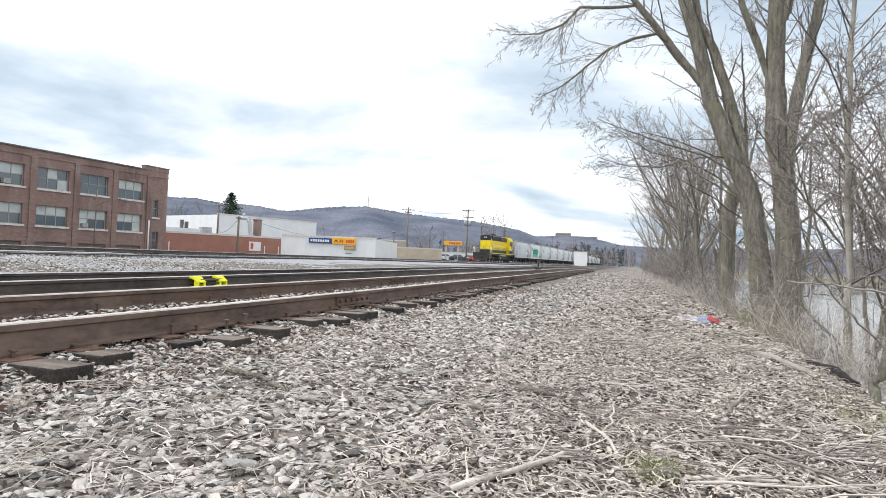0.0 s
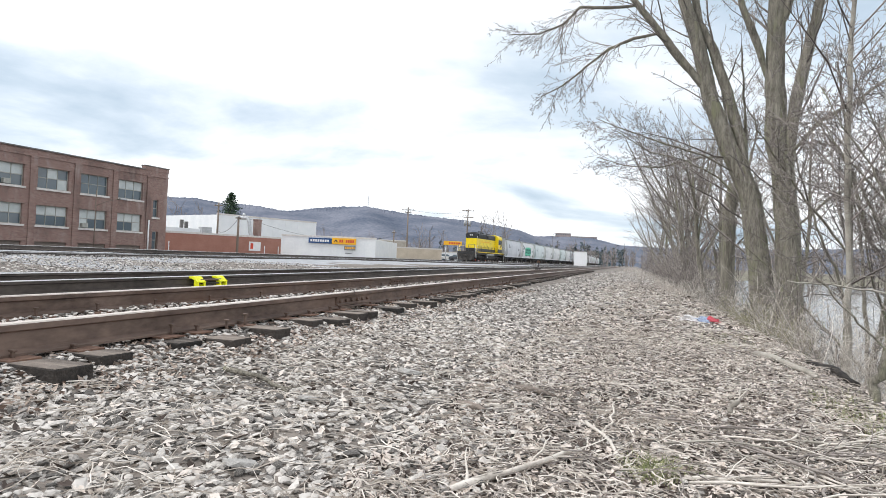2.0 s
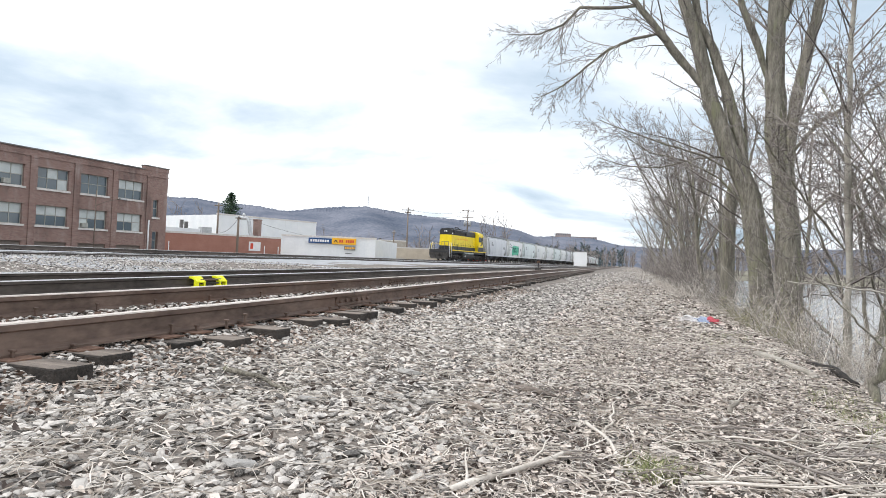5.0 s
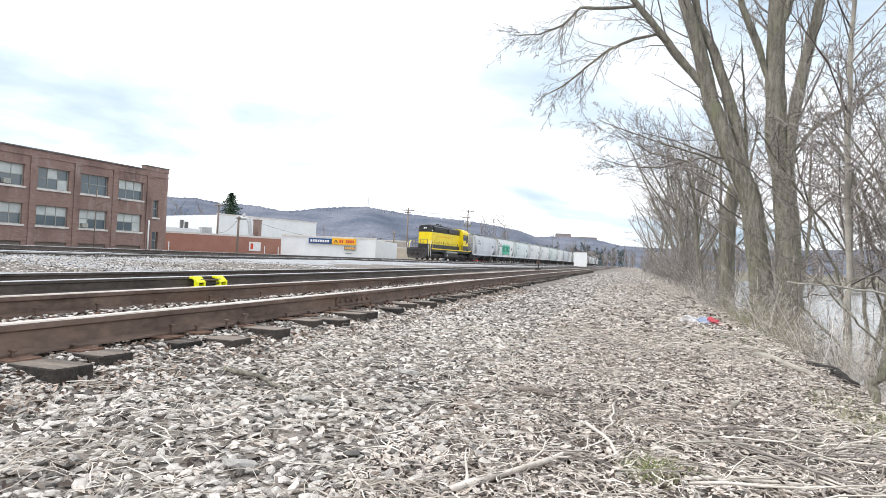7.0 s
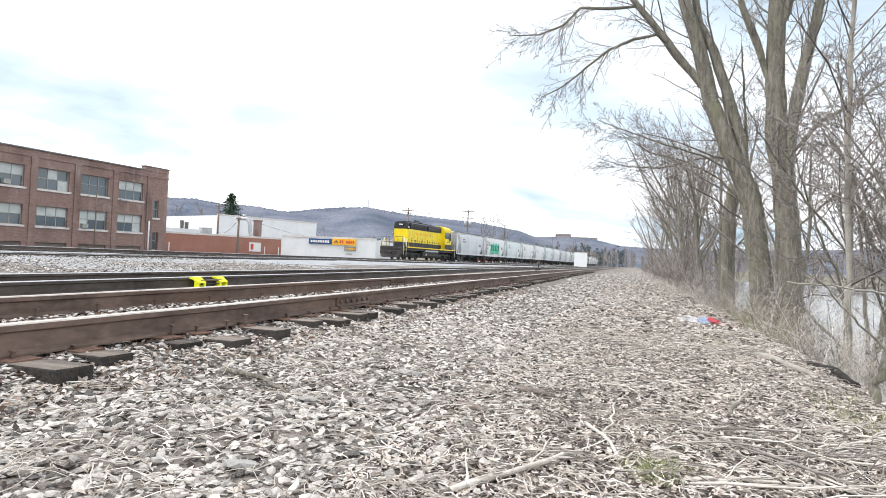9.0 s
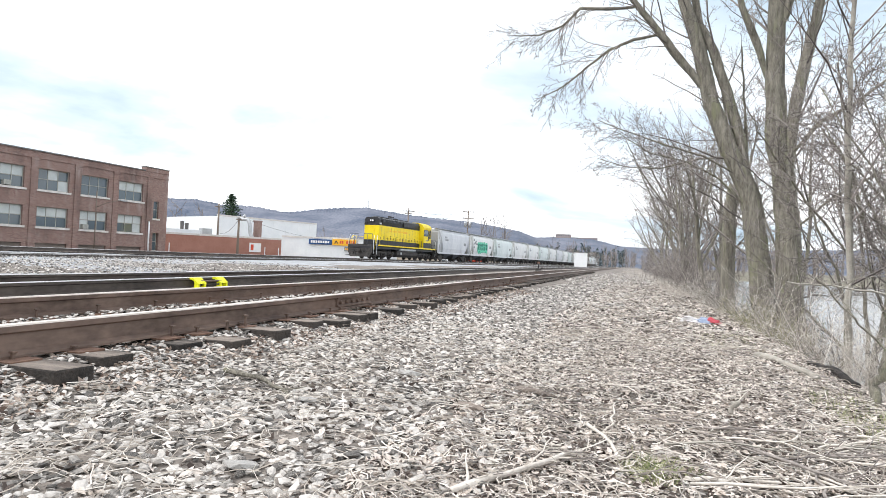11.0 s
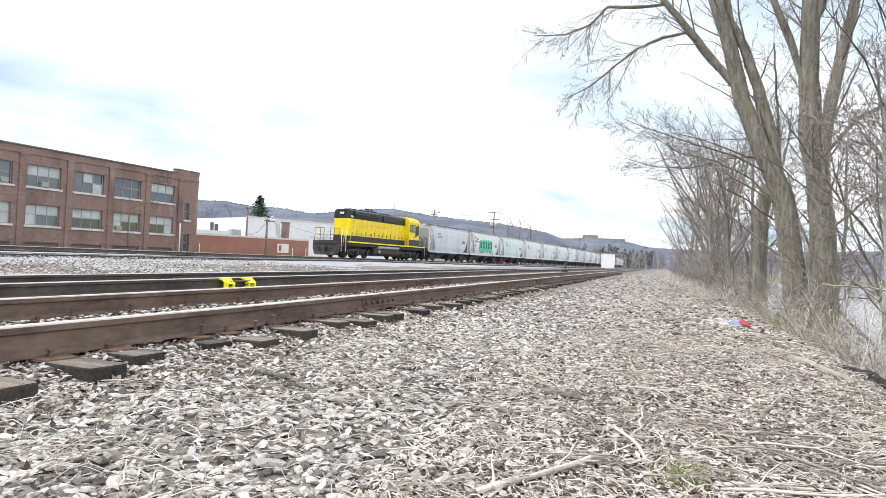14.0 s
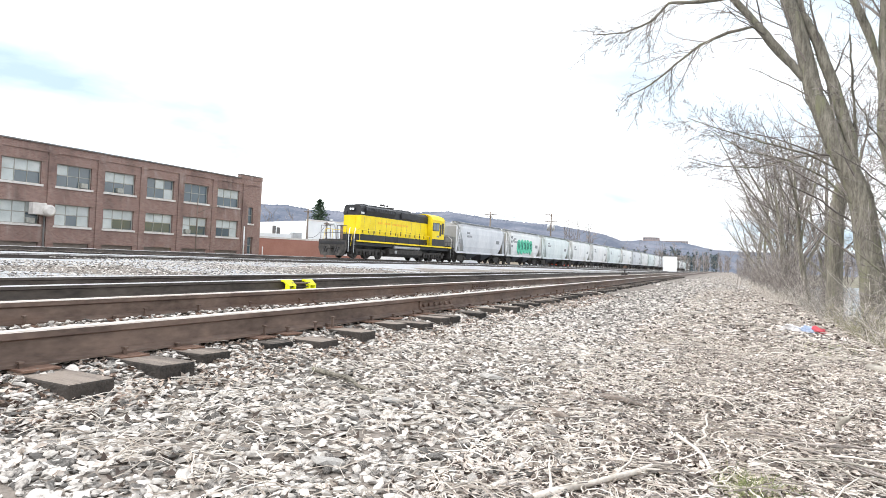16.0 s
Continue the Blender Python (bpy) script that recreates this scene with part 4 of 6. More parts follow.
def brick_factory():
    """Three storeys of old brick with a row of wide steel windows, beside the main line."""
    d = Vector((-0.07936, -0.99685, 0))
    b = thing("brick_factory", "old dark red brick factory with wide steel windows", "building", m=Matrix.Translation((-46.67, 52.2, 0)) @ Matrix.Rotation(math.atan2(d.y, d.x), 4, "Z"))
    rng = random.Random(11)
    cols = [(3.08 + 3.9 * k + 0.02 * (k % 2), 5.86 + 3.9 * k) for k in range(17)]
    rows = [(4.98, 6.74), (1.88, 3.56), (-0.6, 0.50)]
    holes = [(a, c, z0, z1) for a, c in cols for z0, z1 in rows] + [(1.10, 1.75, 3.45, 5.2), (0.95, 1.70, 0.2, 2.0)]
    us = sorted({0.0, 70.0} | {v for h in holes for v in h[:2]})
    zs = sorted({-1.2, 8.1} | {v for h in holes for v in h[2:]})
    bm = bmesh.new()
    grid_wall(bm, us, zs, holes, -0.4, 0.0)
    wall = part("front_wall", bm, M["brick"], b)
    part("side_wall", box(0.0, 0.4, -24, -0.402, -1.2, 8.1), M["brick"], b)
    part("back_wall", box(0.402, 70, -24, -23.6, -1.2, 8.0), M["brick"], b)
    part("inner_floor", box(0.45, 69.9, -23.5, -0.45, 4.1, 4.3), M["roofdark"], b)
    part("inner_wall", box(0.45, 69.9, -5.2, -5.0, -1.2, 4.09), M["panel"], b)
    part("inner_wall", box(0.45, 69.9, -5.2, -5.0, 4.31, 7.5), M["panel"], b)
    part("roof", box(0.3, 69.9, -23.6, -0.4, 7.55, 7.75), M["roofdark"], b)
    # piers, corbelled head course, coping
    for k in range(18):
        u = 2.35 + 3.9 * k
        part("pier", box(u - 0.28, u + 0.28, 0.0, 0.10, -1.2, 7.35), M["brick"], b)
        part("pier_cap", box(u - 0.32, u + 0.32, 0.0, 0.14, 7.352, 7.52), M["brick"], b)
    part("corbel", box(0.0, 70, 0.0, 0.08, 7.53, 7.68), M["brick"], b)
    part("coping", box(3.0, 70, -0.5, 0.12, 8.1, 8.2), M["roofdark"], b, "dark roof coping")
    part("corner_parapet", box(-0.02, 2.98, -0.45, 0.04, 8.1, 8.5), M["brick"], b)
    part("corner_coping", box(-0.06, 3.02, -0.5, 0.1, 8.502, 8.58), M["roofdark"], b)
    for k, (a, c) in enumerate(cols):
        for r, (z0, z1) in enumerate(rows):
            if r == 2:
                part("basement_window", box(a, c, -0.2, -0.15, z0, z1), M["board"], b, "boarded basement window")
                part("lintel", box(a - 0.1, c + 0.1, 0.0, 0.05, z1, z1 + 0.14), M["brick"], b)
                continue
            window(b, a, c, z0, z1, 0.0, rng.choice((0.2, 0.5, 0.6, 0.9)), rng)
            part("lintel", box(a - 0.2, c + 0.2, 0.0, 0.06, z1 + 0.004, z1 + 0.22), M["brick"], b)
    for z0, z1 in ((3.45, 5.2), (0.2, 2.0)):
        window(b, 1.08, 1.72, z0, z1, 0.0, 0.1, rng, bars=(1, 2))
    # white duct, stains of old signs
    part("downpipe", tube(bmesh.new(), [(2.35, 0.18, -0.5), (2.35, 0.18, 3.1)], 0.075, 8), M["signwhite"], b, "white downpipe")
    bm = tube(bmesh.new(), [(22.3, 0.0, 2.95), (22.3, 0.9, 2.95), (22.3, 1.05, 2.95)], [0.45, 0.45, 0.3], 16)
    bx(bm, 22.4, 23.4, 0.0, 0.7, 2.6, 3.5, bevel=0.05)
    part("wall_vent", bm, M["stonetrim"], b, "pale metal wall vent with a round hood")
    part("vent_pipe", tube(bmesh.new(), [(22.3, 0.15, -1.0), (22.3, 0.15, 2.5)], 0.07, 6), M["roofdark"], b)
    return b


brick_factory()


def block(name, label, p0, p1, depth, z0, z1, mats, category="building", roof=0.25, seams=0.0):
    """A flat-roofed building on the line from p0 to p1, seen from its front."""
    v = p1 - p0
    L = v.length
    b = thing(name, label, category, m=Matrix.Translation(p0) @ Matrix.Rotation(math.atan2(v.y, v.x), 4, "Z"))
    part("front_wall", box(0, L, 0, 0.3, z0, z1), mats, b)
    part("side_wall", box(0, 0.3, 0.302, depth, z0, z1), mats, b)
    part("side_wall", box(L - 0.3, L, 0.302, depth, z0, z1), mats, b)
    part("back_wall", box(0.302, L - 0.302, depth - 0.3, depth, z0, z1), mats, b)
    part("roof", box(0.302, L - 0.302, 0.302, depth - 0.302, z1 - 0.4, z1 - 0.2), M["roofdark"], b)
    part("coping", box(-0.06, L + 0.06, -0.06, 0.34, z1, z1 + roof), M["stonetrim"], b)
    if seams:
        x = seams
        while x < L - 0.3:
            part("panel_seam", box(x - 0.03, x + 0.03, -0.03, -0.001, z0, z1 - 0.01), mats, b)
            x += seams
    return b


# low red block building
red = block("red_workshop", "long low red block-walled workshop", polar(-41.9, 86), polar(-32.25, 92), 14, -1.0, 2.32, M["redwall"])
part("board", box(11.3, 13.0, -0.09, -0.004, 0.45, 1.72), M["signwhite"], red, "white painted notice board")
part("board_mark", box(11.5, 11.9, -0.10, -0.091, 0.7, 1.5), M["signred"], red)
for x in (0.6, 13.6, 15.7):
    part("downpipe", tube(bmesh.new(), [(x, -0.08, -0.9), (x, -0.08, 1.2)], 0.06, 6), M["signwhite"], red)
part("parapet", box(0.0, 5.2, 2.0, 2.3, 2.4, 3.1), M["white"], red, "white raised parapet")
bm = box(3.6, 4.0, 5.0, 5.4, 2.3, 4.3)
bx(bm, 4.3, 4.7, 5.2, 5.6, 2.3, 4.1)
part("roof_stack", bm, M["roofdark"], red)
part("roof_unit", box(6.4, 7.8, 4.6, 6.0, 2.3, 3.5, bevel=0.05), M["greymetal"], red)

# white tyre shop with signs
shop = block("tyre_shop", "white metal-clad tyre shop with blue and yellow signs", polar(-32.2, 99), polar(-23.75, 95), 20, -1.0, 2.98, M["white"], seams=1.9)
SV = (polar(-23.75, 95) - polar(-32.2, 99)).length


def shop_x(deg):
    a, b = polar(-32.2, 99), polar(-23.75, 95)
    t = math.tan(radians(deg))
    k = (t * a.y - a.x) / ((b.x - a.x) - t * (b.y - a.y))
    return k * SV


s0, s1, s2, s3 = shop_x(-29.8), shop_x(-27.75), shop_x(-27.7), shop_x(-25.55)
bs = part("sign_board", box(s0, s1, -0.20, -0.035, 2.06, 2.86), M["signblue"], shop, "blue sign board")
for k in range(8):
    w = (s1 - s0 - 0.6) / 8
    part("letter_bar", box(s0 + 0.3 + k * w, s0 + 0.3 + k * w + w * 0.72, -0.22, -0.201, 2.28, 2.64), M["signwhite"], bs)
ys = part("sign_board", box(s2, s3, -0.20, -0.035, 2.02, 2.96), M["signyel"], shop, "yellow sign board with red lettering")
part("roof_mark", loft(bmesh.new(), [[Vector((s2 + a, y, z)) for a, z in ((0.25, 2.3), (0.6, 2.75), (0.95, 2.3), (0.8, 2.3), (0.6, 2.55), (0.4, 2.3))] for y in (-0.23, -0.201)]), M["black"], ys)
for k in range(7):
    if k != 2:
        part("letter_bar", box(s2 + 1.15 + k * 0.34, s2 + 1.15 + k * 0.34 + 0.24, -0.22, -0.201, 2.30, 2.72), M["signred"], ys)
g = part("sign_board", box(shop_x(-26.6), s3 - 0.05, -0.15, -0.035, 1.18, 1.82), M["lettering"], shop, "small dull green-grey sign")
for k in range(6):
    part("letter_bar", box(shop_x(-26.6) + 0.15 + k * 0.27, shop_x(-26.6) + 0.33 + k * 0.27, -0.17, -0.151, 1.35, 1.65), M["signyel"], g)
part("scrawl_bar", box(shop_x(-26.5), shop_x(-25.9), -0.05, -0.035, 0.62, 0.74), M["lettering"], shop)

# tall white hall behind, with chimney
hall = block("white_hall", "tall white flat-roofed hall behind the workshop", polar(-37.7, 128), polar(-29.2, 142), 30, -1.0, 7.15, M["white"], seams=3.2, roof=0.3)
ch = thing("brick_chimney", "square red brick chimney beside the white hall", "chimney", m=Matrix.Translation(polar(-34.35, 112)))
part("shaft", box(-0.5, 0.5, -0.5, 0.5, -1.0, 5.7), M["brick"], ch)
part("cap", box(-0.57, 0.57, -0.57, 0.57, 5.7, 5.9), M["brick"], ch)
duct = thing("roof_duct", "bent grey metal duct beside the chimney", "duct", m=Matrix.Translation(polar(-35.3, 111)))
part("pipe", tube(bmesh.new(), [(-1.7, 0, 6.0), (0.2, 0, 6.0), (0.6, 0, 5.2), (0.8, 0, 3.6), (1.9, 0, 1.8), (1.9, 0, -1.0)], 0.32, 10), M["greymetal"], duct)
part("cowl", tube(bmesh.new(), [(-0.5, 0, 6.0), (-0.5, 0, 6.7), (-0.5, 0, 6.8)], [0.2, 0.3, 0.05], 10), M["greymetal"], duct)

# low beige and grey sheds further on
sh = block("beige_shed", "low beige clad shed beyond the yard", polar(-23.6, 128), polar(-17.6, 132), 16, -1.0, 2.3, M["beige"])
block("grey_shed", "low grey-roofed shed behind the beige one", polar(-23.5, 150), polar(-20.8, 150), 14, -1.0, 4.2, M["panel"])
sh = block("pale_store", "low white store front with dark windows", polar(-18.6, 150), polar(-13.4, 152), 16, -1.0, 1.9, M["white"])
for k in range(7):
    part("window", box(0.8 + k * 1.9, 2.0 + k * 1.9, -0.04, -0.003, 0.1, 1.2), M["pane"], sh)
hut = block("white_relay_hut", "small plain white relay hut beside the line", polar(-5.45, 150), polar(-4.3, 150), 3.2, -0.6, 3.45, M["signwhite"], "hut", roof=0.1)


def pylon_sign(p):
    b = thing("pylon_sign", "orange roadside pylon sign on two posts", "sign", m=Matrix.Translation(p) @ Matrix.Rotation(radians(17), 4, "Z"))
    part("panel", box(-2.05, 2.05, -0.2, 0.2, 3.55, 4.45, bevel=0.03), M["signyel"], b)
    for k in range(7):
        part("letter_bar", box(-0.9 + k * 0.38, -0.62 + k * 0.38, -0.215, -0.201, 3.8, 4.2), M["signred"], b)
    for x in (-1.5, 1.2):
        part("post", tube(bmesh.new(), [(x, 0, -1), (x, 0, 3.56)], 0.1, 8), M["greymetal"], b)


pylon_sign(polar(-16.6, 138))


def parked_car(p, turn, paint):
    b = thing("parked_car", "parked car in front of the store", "car", "parked cars", m=Matrix.Translation(p) @ Matrix.Rotation(radians(turn), 4, "Z"))
    prof = [(-2.2, 0.35), (-2.25, 0.75), (-1.9, 0.95), (-1.2, 1.0), (1.2, 0.98), (2.0, 0.85), (2.2, 0.6), (2.15, 0.35)]
    part("body", loft(bmesh.new(), [[Vector((x, y, z)) for x, z in prof] for y in (-0.85, 0.85)]), paint, b)
    part("cabin", loft(bmesh.new(), [[Vector((x, y * k, z)) for x, z, k in ((-1.7, 0.98, 1), (-1.1, 1.45, 0.85), (0.4, 1.48, 0.85), (1.2, 0.98, 1))] for y in (-0.8, 0.8)]), M["pane"], b)
    for x in (-1.35, 1.35):
        for y in (-0.8, 0.8):
            part("wheel", tube(bmesh.new(), [(x, y - 0.1, 0.33), (x, y + 0.1, 0.33)], 0.33, 14), M["black"], b)


for deg, d, turn, paint in ((-18.3, 141, 10, M["hop1"]), (-17.2, 142, 15, M["signwhite"]), (-16.0, 141, 12, M["darkgrey"]), (-15.0, 143, 170, M["hop3"]), (-14.3, 141, 10, M["signred"])):
    parked_car(polar(deg, d) + Vector((0, 0, 0.02)), turn, paint)


def utility_pole(p, top, arms, lean=0.0, gear=False):
    b = thing("utility_pole", "weathered wooden utility pole with crossarms", "utility pole", "utility poles", m=Matrix.Translation(p) @ Matrix.Rotation(radians(lean), 4, "Y") @ Matrix.Rotation(radians(20), 4, "Z"))
    part("shaft", tube(bmesh.new(), [(0, 0, -1), (0, 0, top)], [0.19, 0.12], 8), M["pole"], b)
    for z, w in arms:
        a = part("crossarm", box(-w, w, -0.18, -0.06, z - 0.07, z + 0.07), M["pole"], b)
        for k in range(4):
            x = -w + 0.15 + k * (2 * w - 0.3) / 3
            part("insulator", tube(bmesh.new(), [(x, -0.12, z + 0.07), (x, -0.12, z + 0.26)], [0.04, 0.05], 6), M["greymetal"], a)
    if gear:
        for x in (-0.55, 0.45):
            part("transformer", tube(bmesh.new(), [(x, -0.45, top - 3.6), (x, -0.45, top - 2.5), (x, -0.45, top - 2.4)], [0.3, 0.3, 0.2], 10), M["greymetal"], b, "grey pole transformer")
    return b


utility_pole(polar(-20.85, 130), 11.0, [(10.4, 1.3), (9.9, 0.7)], -0.5)
utility_pole(polar(-15.32, 130), 11.1, [(10.8, 1.25), (9.4, 1.2)], 0.2, True)
utility_pole(polar(-22.1, 134), 6.2, [(5.6, 0.5)])
utility_pole(polar(-37.7, 100), 7.6, [(7.1, 0.6)], 0.6)
utility_pole(polar(-35.98, 84), 4.9, [(4.6, 0.35)], 0.4)


def street_lamp(p):
    b = thing("street_lamp", "slim weathered street lamp with a long arm", "street lamp", m=Matrix.Translation(p))
    part("post", tube(bmesh.new(), [(0, 0, -0.5), (0, 0, 5.35)], [0.05, 0.035], 8), M["pole"], b)
    part("arm", tube(bmesh.new(), [(0, 0, 3.9), (0.3, 0.9, 4.4), (0.5, 2.2, 4.75)], 0.028, 6), M["pole"], b)
    part("lamp_head", box(0.42, 0.62, 2.1, 2.9, 4.68, 4.82, bevel=0.03), M["greymetal"], b)


street_lamp(Vector((-46.2, 43.0, 0)))


def cable(p, q, sag):
    pts = [p.lerp(q, k / 14) - Vector((0, 0, sag * 4 * (k / 14) * (1 - k / 14))) for k in range(15)]
    ob = part("overhead_cable", tube(bmesh.new(), pts, 0.025, 4), M["black"])
    tagged(ob, "black overhead cable between poles", "cable", "overhead cables")


for z in (10.6, 9.8):
    cable(polar(-20.85, 130) + Vector((0, 0, z)), polar(-15.32, 130) + Vector((0, 0, z + 0.1)), 0.7)
cable(polar(-35.98, 84) + Vector((0, 0, 4.6)), polar(-37.7, 100) + Vector((0, 0, 3.2)), 0.8)
cable(polar(-35.3, 111) + Vector((0, 0, 6)), polar(-20.85, 130) + Vector((0, 0, 5.5)), 2.5)


def mast(p, z0, z1):
    b = thing("radio_mast", "thin radio mast on the hilltop", "mast", m=Matrix.Translation(p))
    part("pole", tube(bmesh.new(), [(0, 0, z0), (0, 0, z1)], 0.7, 5), M["greymetal"], b)


# ---------- hills, woods and sky line ----------
def hill(name, label, ridge, dist, depth, base=-6.0, rough=2.5, seed=0.0):
    """A wooded ridge: its crest line by bearing and slope above the eye, sloping down to both sides."""
    degs = [r[0] for r in ridge]
    hs = [r[1] for r in ridge]
    verts, faces = [], []
    cols = np.arange(degs[0], degs[-1] + 0.01, 0.12)
    prof = [(-1.0, 0.0), (-0.82, 0.16), (-0.66, 0.33), (-0.52, 0.47), (-0.4, 0.60), (-0.28, 0.73), (-0.18, 0.85), (-0.09, 0.94), (0, 1.0), (0.12, 0.93), (0.6, 0.4), (1.0, 0.0)]
    n = len(prof)
    for i, a in enumerate(cols):
        h = float(np.interp(a, degs, hs)) * dist
        for u, v in prof:
            d = dist + u * depth
            p = polar(a, d)
            bump = noise.fractal((p.x * 0.02 + seed, p.y * 0.02, seed), 1.0, 2.0, 4) * rough * (0.4 if v < 0.95 else 0.25) + random.Random(i * 31 + int(u * 100)).uniform(-1, 1) * rough * (0.5 if abs(u) < 0.1 else 0.02)
            wav = 0.10 * math.sin(a * 0.9 + u * 4 + seed)
            verts.append((p.x, p.y, base + (h - base) * min(max(v + wav * v * (1 - v) * 2, 0), 1.0) + (bump if v > 0.02 else 0)))
    for i in range(len(cols) - 1):
        for j in range(n - 1):
            a = i * n + j
            faces.append((a, a + n, a + n + 1, a + 1))
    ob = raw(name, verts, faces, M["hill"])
    tagged(ob, label, "hill", kind="structure")


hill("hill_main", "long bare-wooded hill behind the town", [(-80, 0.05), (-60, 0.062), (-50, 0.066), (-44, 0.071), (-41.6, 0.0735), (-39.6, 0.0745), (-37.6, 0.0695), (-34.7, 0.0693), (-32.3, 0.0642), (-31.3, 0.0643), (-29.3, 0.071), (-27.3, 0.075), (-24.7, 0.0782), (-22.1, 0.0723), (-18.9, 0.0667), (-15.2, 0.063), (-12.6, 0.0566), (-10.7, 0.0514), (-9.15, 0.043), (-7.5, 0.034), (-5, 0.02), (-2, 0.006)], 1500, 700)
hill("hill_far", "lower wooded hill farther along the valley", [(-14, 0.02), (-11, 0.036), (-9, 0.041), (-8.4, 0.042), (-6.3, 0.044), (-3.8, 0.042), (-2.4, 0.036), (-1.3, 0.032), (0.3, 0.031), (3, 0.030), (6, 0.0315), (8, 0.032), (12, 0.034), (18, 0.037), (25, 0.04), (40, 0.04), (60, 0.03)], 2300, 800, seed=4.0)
mast(polar(-24.6, 1500), 110, 142)


# ---------- trees and brush ----------
class Skin:
    """Collects many thin tubes as plain lists of points and faces."""

    def __init__(self):
        self.v, self.f = [], []

    def tube(self, pts, radii, n):
        base = len(self.v)
        a = None
        for i, p in enumerate(pts):
            d = pts[min(i + 1, len(pts) - 1)] - pts[max(i - 1, 0)]
            d = d.normalized() if d.length > 1e-6 else Vector((0, 0, 1))
            a = d.orthogonal().normalized() if a is None else (a - d * a.dot(d)).normalized()
            b = d.cross(a)
            for k in range(n):
                t = k * 2 * math.pi / n
                q = p + (a * math.cos(t) + b * math.sin(t)) * radii[i]
                self.v.append((q.x, q.y, q.z))
        for i in range(len(pts) - 1):
            for k in range(n):
                self.f.append((base + i * n + k, base + i * n + (k + 1) % n, base + (i + 1) * n + (k + 1) % n, base + (i + 1) * n + k))
        if n > 2:
            e = base + (len(pts) - 1) * n
            self.f.append(tuple(e + k for k in range(n)))

    def make(self, name, material, parent=None, smooth=True):
        return raw(name, self.v, self.f, material, parent, smooth)


def swept(rng, p, d, length, r0, r1, segs, bend, rise):
    """A wandering branch: points and radii."""
    pts, radii, d = [p.copy()], [r0], d.normalized()
    for k in range(segs):
        d = (d + Vector((rng.gauss(0, bend), rng.gauss(0, bend), rng.gauss(0, bend) + rise))).normalized()
        pts.append(pts[-1] + d * (length / segs))
        radii.append(r0 + (r1 - r0) * (k + 1) / segs)
    return pts, radii


def fork(rng, d, spread):
    s = d.orthogonal().normalized()
    s.rotate(Matrix.Rotation(rng.uniform(0, 2 * math.pi), 3, d))
    return (d * math.cos(spread) + s * math.sin(spread)).normalized()


def sprout(rng, skin, pts, radii, level, per, shrink, rise=0.03, first=0.25, thin=0.006, spread=(0.5, 1.05), coarse=0.02):
    """Side branches of a branch, down to fine twigs."""
    total = sum((b - a).length for a, b in zip(pts, pts[1:]))
    for k in range(per[0] if per else 0):
        u = first + (1 - first) * (k + rng.random()) / per[0]
        x = u * (len(pts) - 1)
        i = min(int(x), len(pts) - 2)
        p = pts[i].lerp(pts[i + 1], x - i)
        d = (pts[i + 1] - pts[i]).normalized()
        L = total * rng.uniform(*shrink) * (1.15 - 0.55 * u)
        r = max(min((radii[i] + (radii[i + 1] - radii[i]) * (x - i)) * rng.uniform(0.32, 0.55), L * 0.011), thin)
        last = len(per) == 1
        q, rr = swept(rng, p, fork(rng, d, rng.uniform(*spread)), L, r, max(r * 0.3, thin * 0.7), 3 if last else 5, 0.16 if last else 0.13, rise)
        if r < coarse:
            pick = (0, 2, 3) if last else (0, 2, 3, 5)
            skin.tube([q[m] for m in pick], [rr[m] for m in pick], 3)
        else:
            skin.tube(q, rr, 5)
        sprout(rng, skin, q, rr, level + 1, per[1:], shrink, rise, 0.15, thin, spread, coarse)


def tall_tree(name, label, limbs, twigs, seed, bark, group="", foot=None):
    """A tree from given stems (points and girths); twigs grow along them."""
    rng = random.Random(seed)
    t = thing(name, label, "tree", group)
    trunk, crown = Skin(), Skin()
    for pts, r0, r1, per, shrink, *droop in limbs:
        pts = [Vector(p) for p in pts]
        fine, radii = [], []
        for i in range(len(pts) - 1):
            for k in range(4):
                u = (i + k / 4) / (len(pts) - 1)
                q = pts[i].lerp(pts[i + 1], k / 4)
                if 0 < i + k:
                    q += Vector((rng.gauss(0, 0.012), rng.gauss(0, 0.012), 0))
                fine.append(q)
                flare = 1 + 0.5 * max(0, 1 - u * 9) if foot else 1
                root = 1.0 if pts[0].z < 0.5 else min(1.0, 0.45 + 0.14 * (4 * i + k))
                radii.append((r0 + (r1 - r0) * u) * flare * root * rng.uniform(0.98, 1.02))
        fine.append(pts[-1])
        radii.append(r1)
        trunk.tube(fine, radii, 12 if r0 > 0.1 else 7)
        sprout(rng, crown, fine, radii, 0, per, shrink, droop[0] if droop else twigs, thin=0.0045)
    trunk.make("trunk", bark, t)
    crown.make("crown", M["twig"], t)
    return t


big = []
big.append(([(3.05, 16.73, -1.2), (3.01, 16.73, -0.33), (2.84, 16.76, 1.04), (2.63, 16.8, 2.44), (2.11, 16.87, 3.69), (1.65, 16.92, 4.89), (1.34, 16.95, 6.23), (0.94, 16.97, 7.59), (0.5, 17.1, 9.4), (0.2, 17.2, 11.5)], 0.31, 0.10, (26, 8, 5), (0.06, 0.20)))
big.append(([(2.66, 16.8, 2.0), (2.38, 16.95, 3.85), (2.03, 16.98, 5.16), (1.66, 17.0, 6.27), (1.34, 17.1, 6.96), (1.09, 17.2, 8.46), (0.8, 17.4, 10.5)], 0.16, 0.07, (14, 8, 4), (0.15, 0.36)))
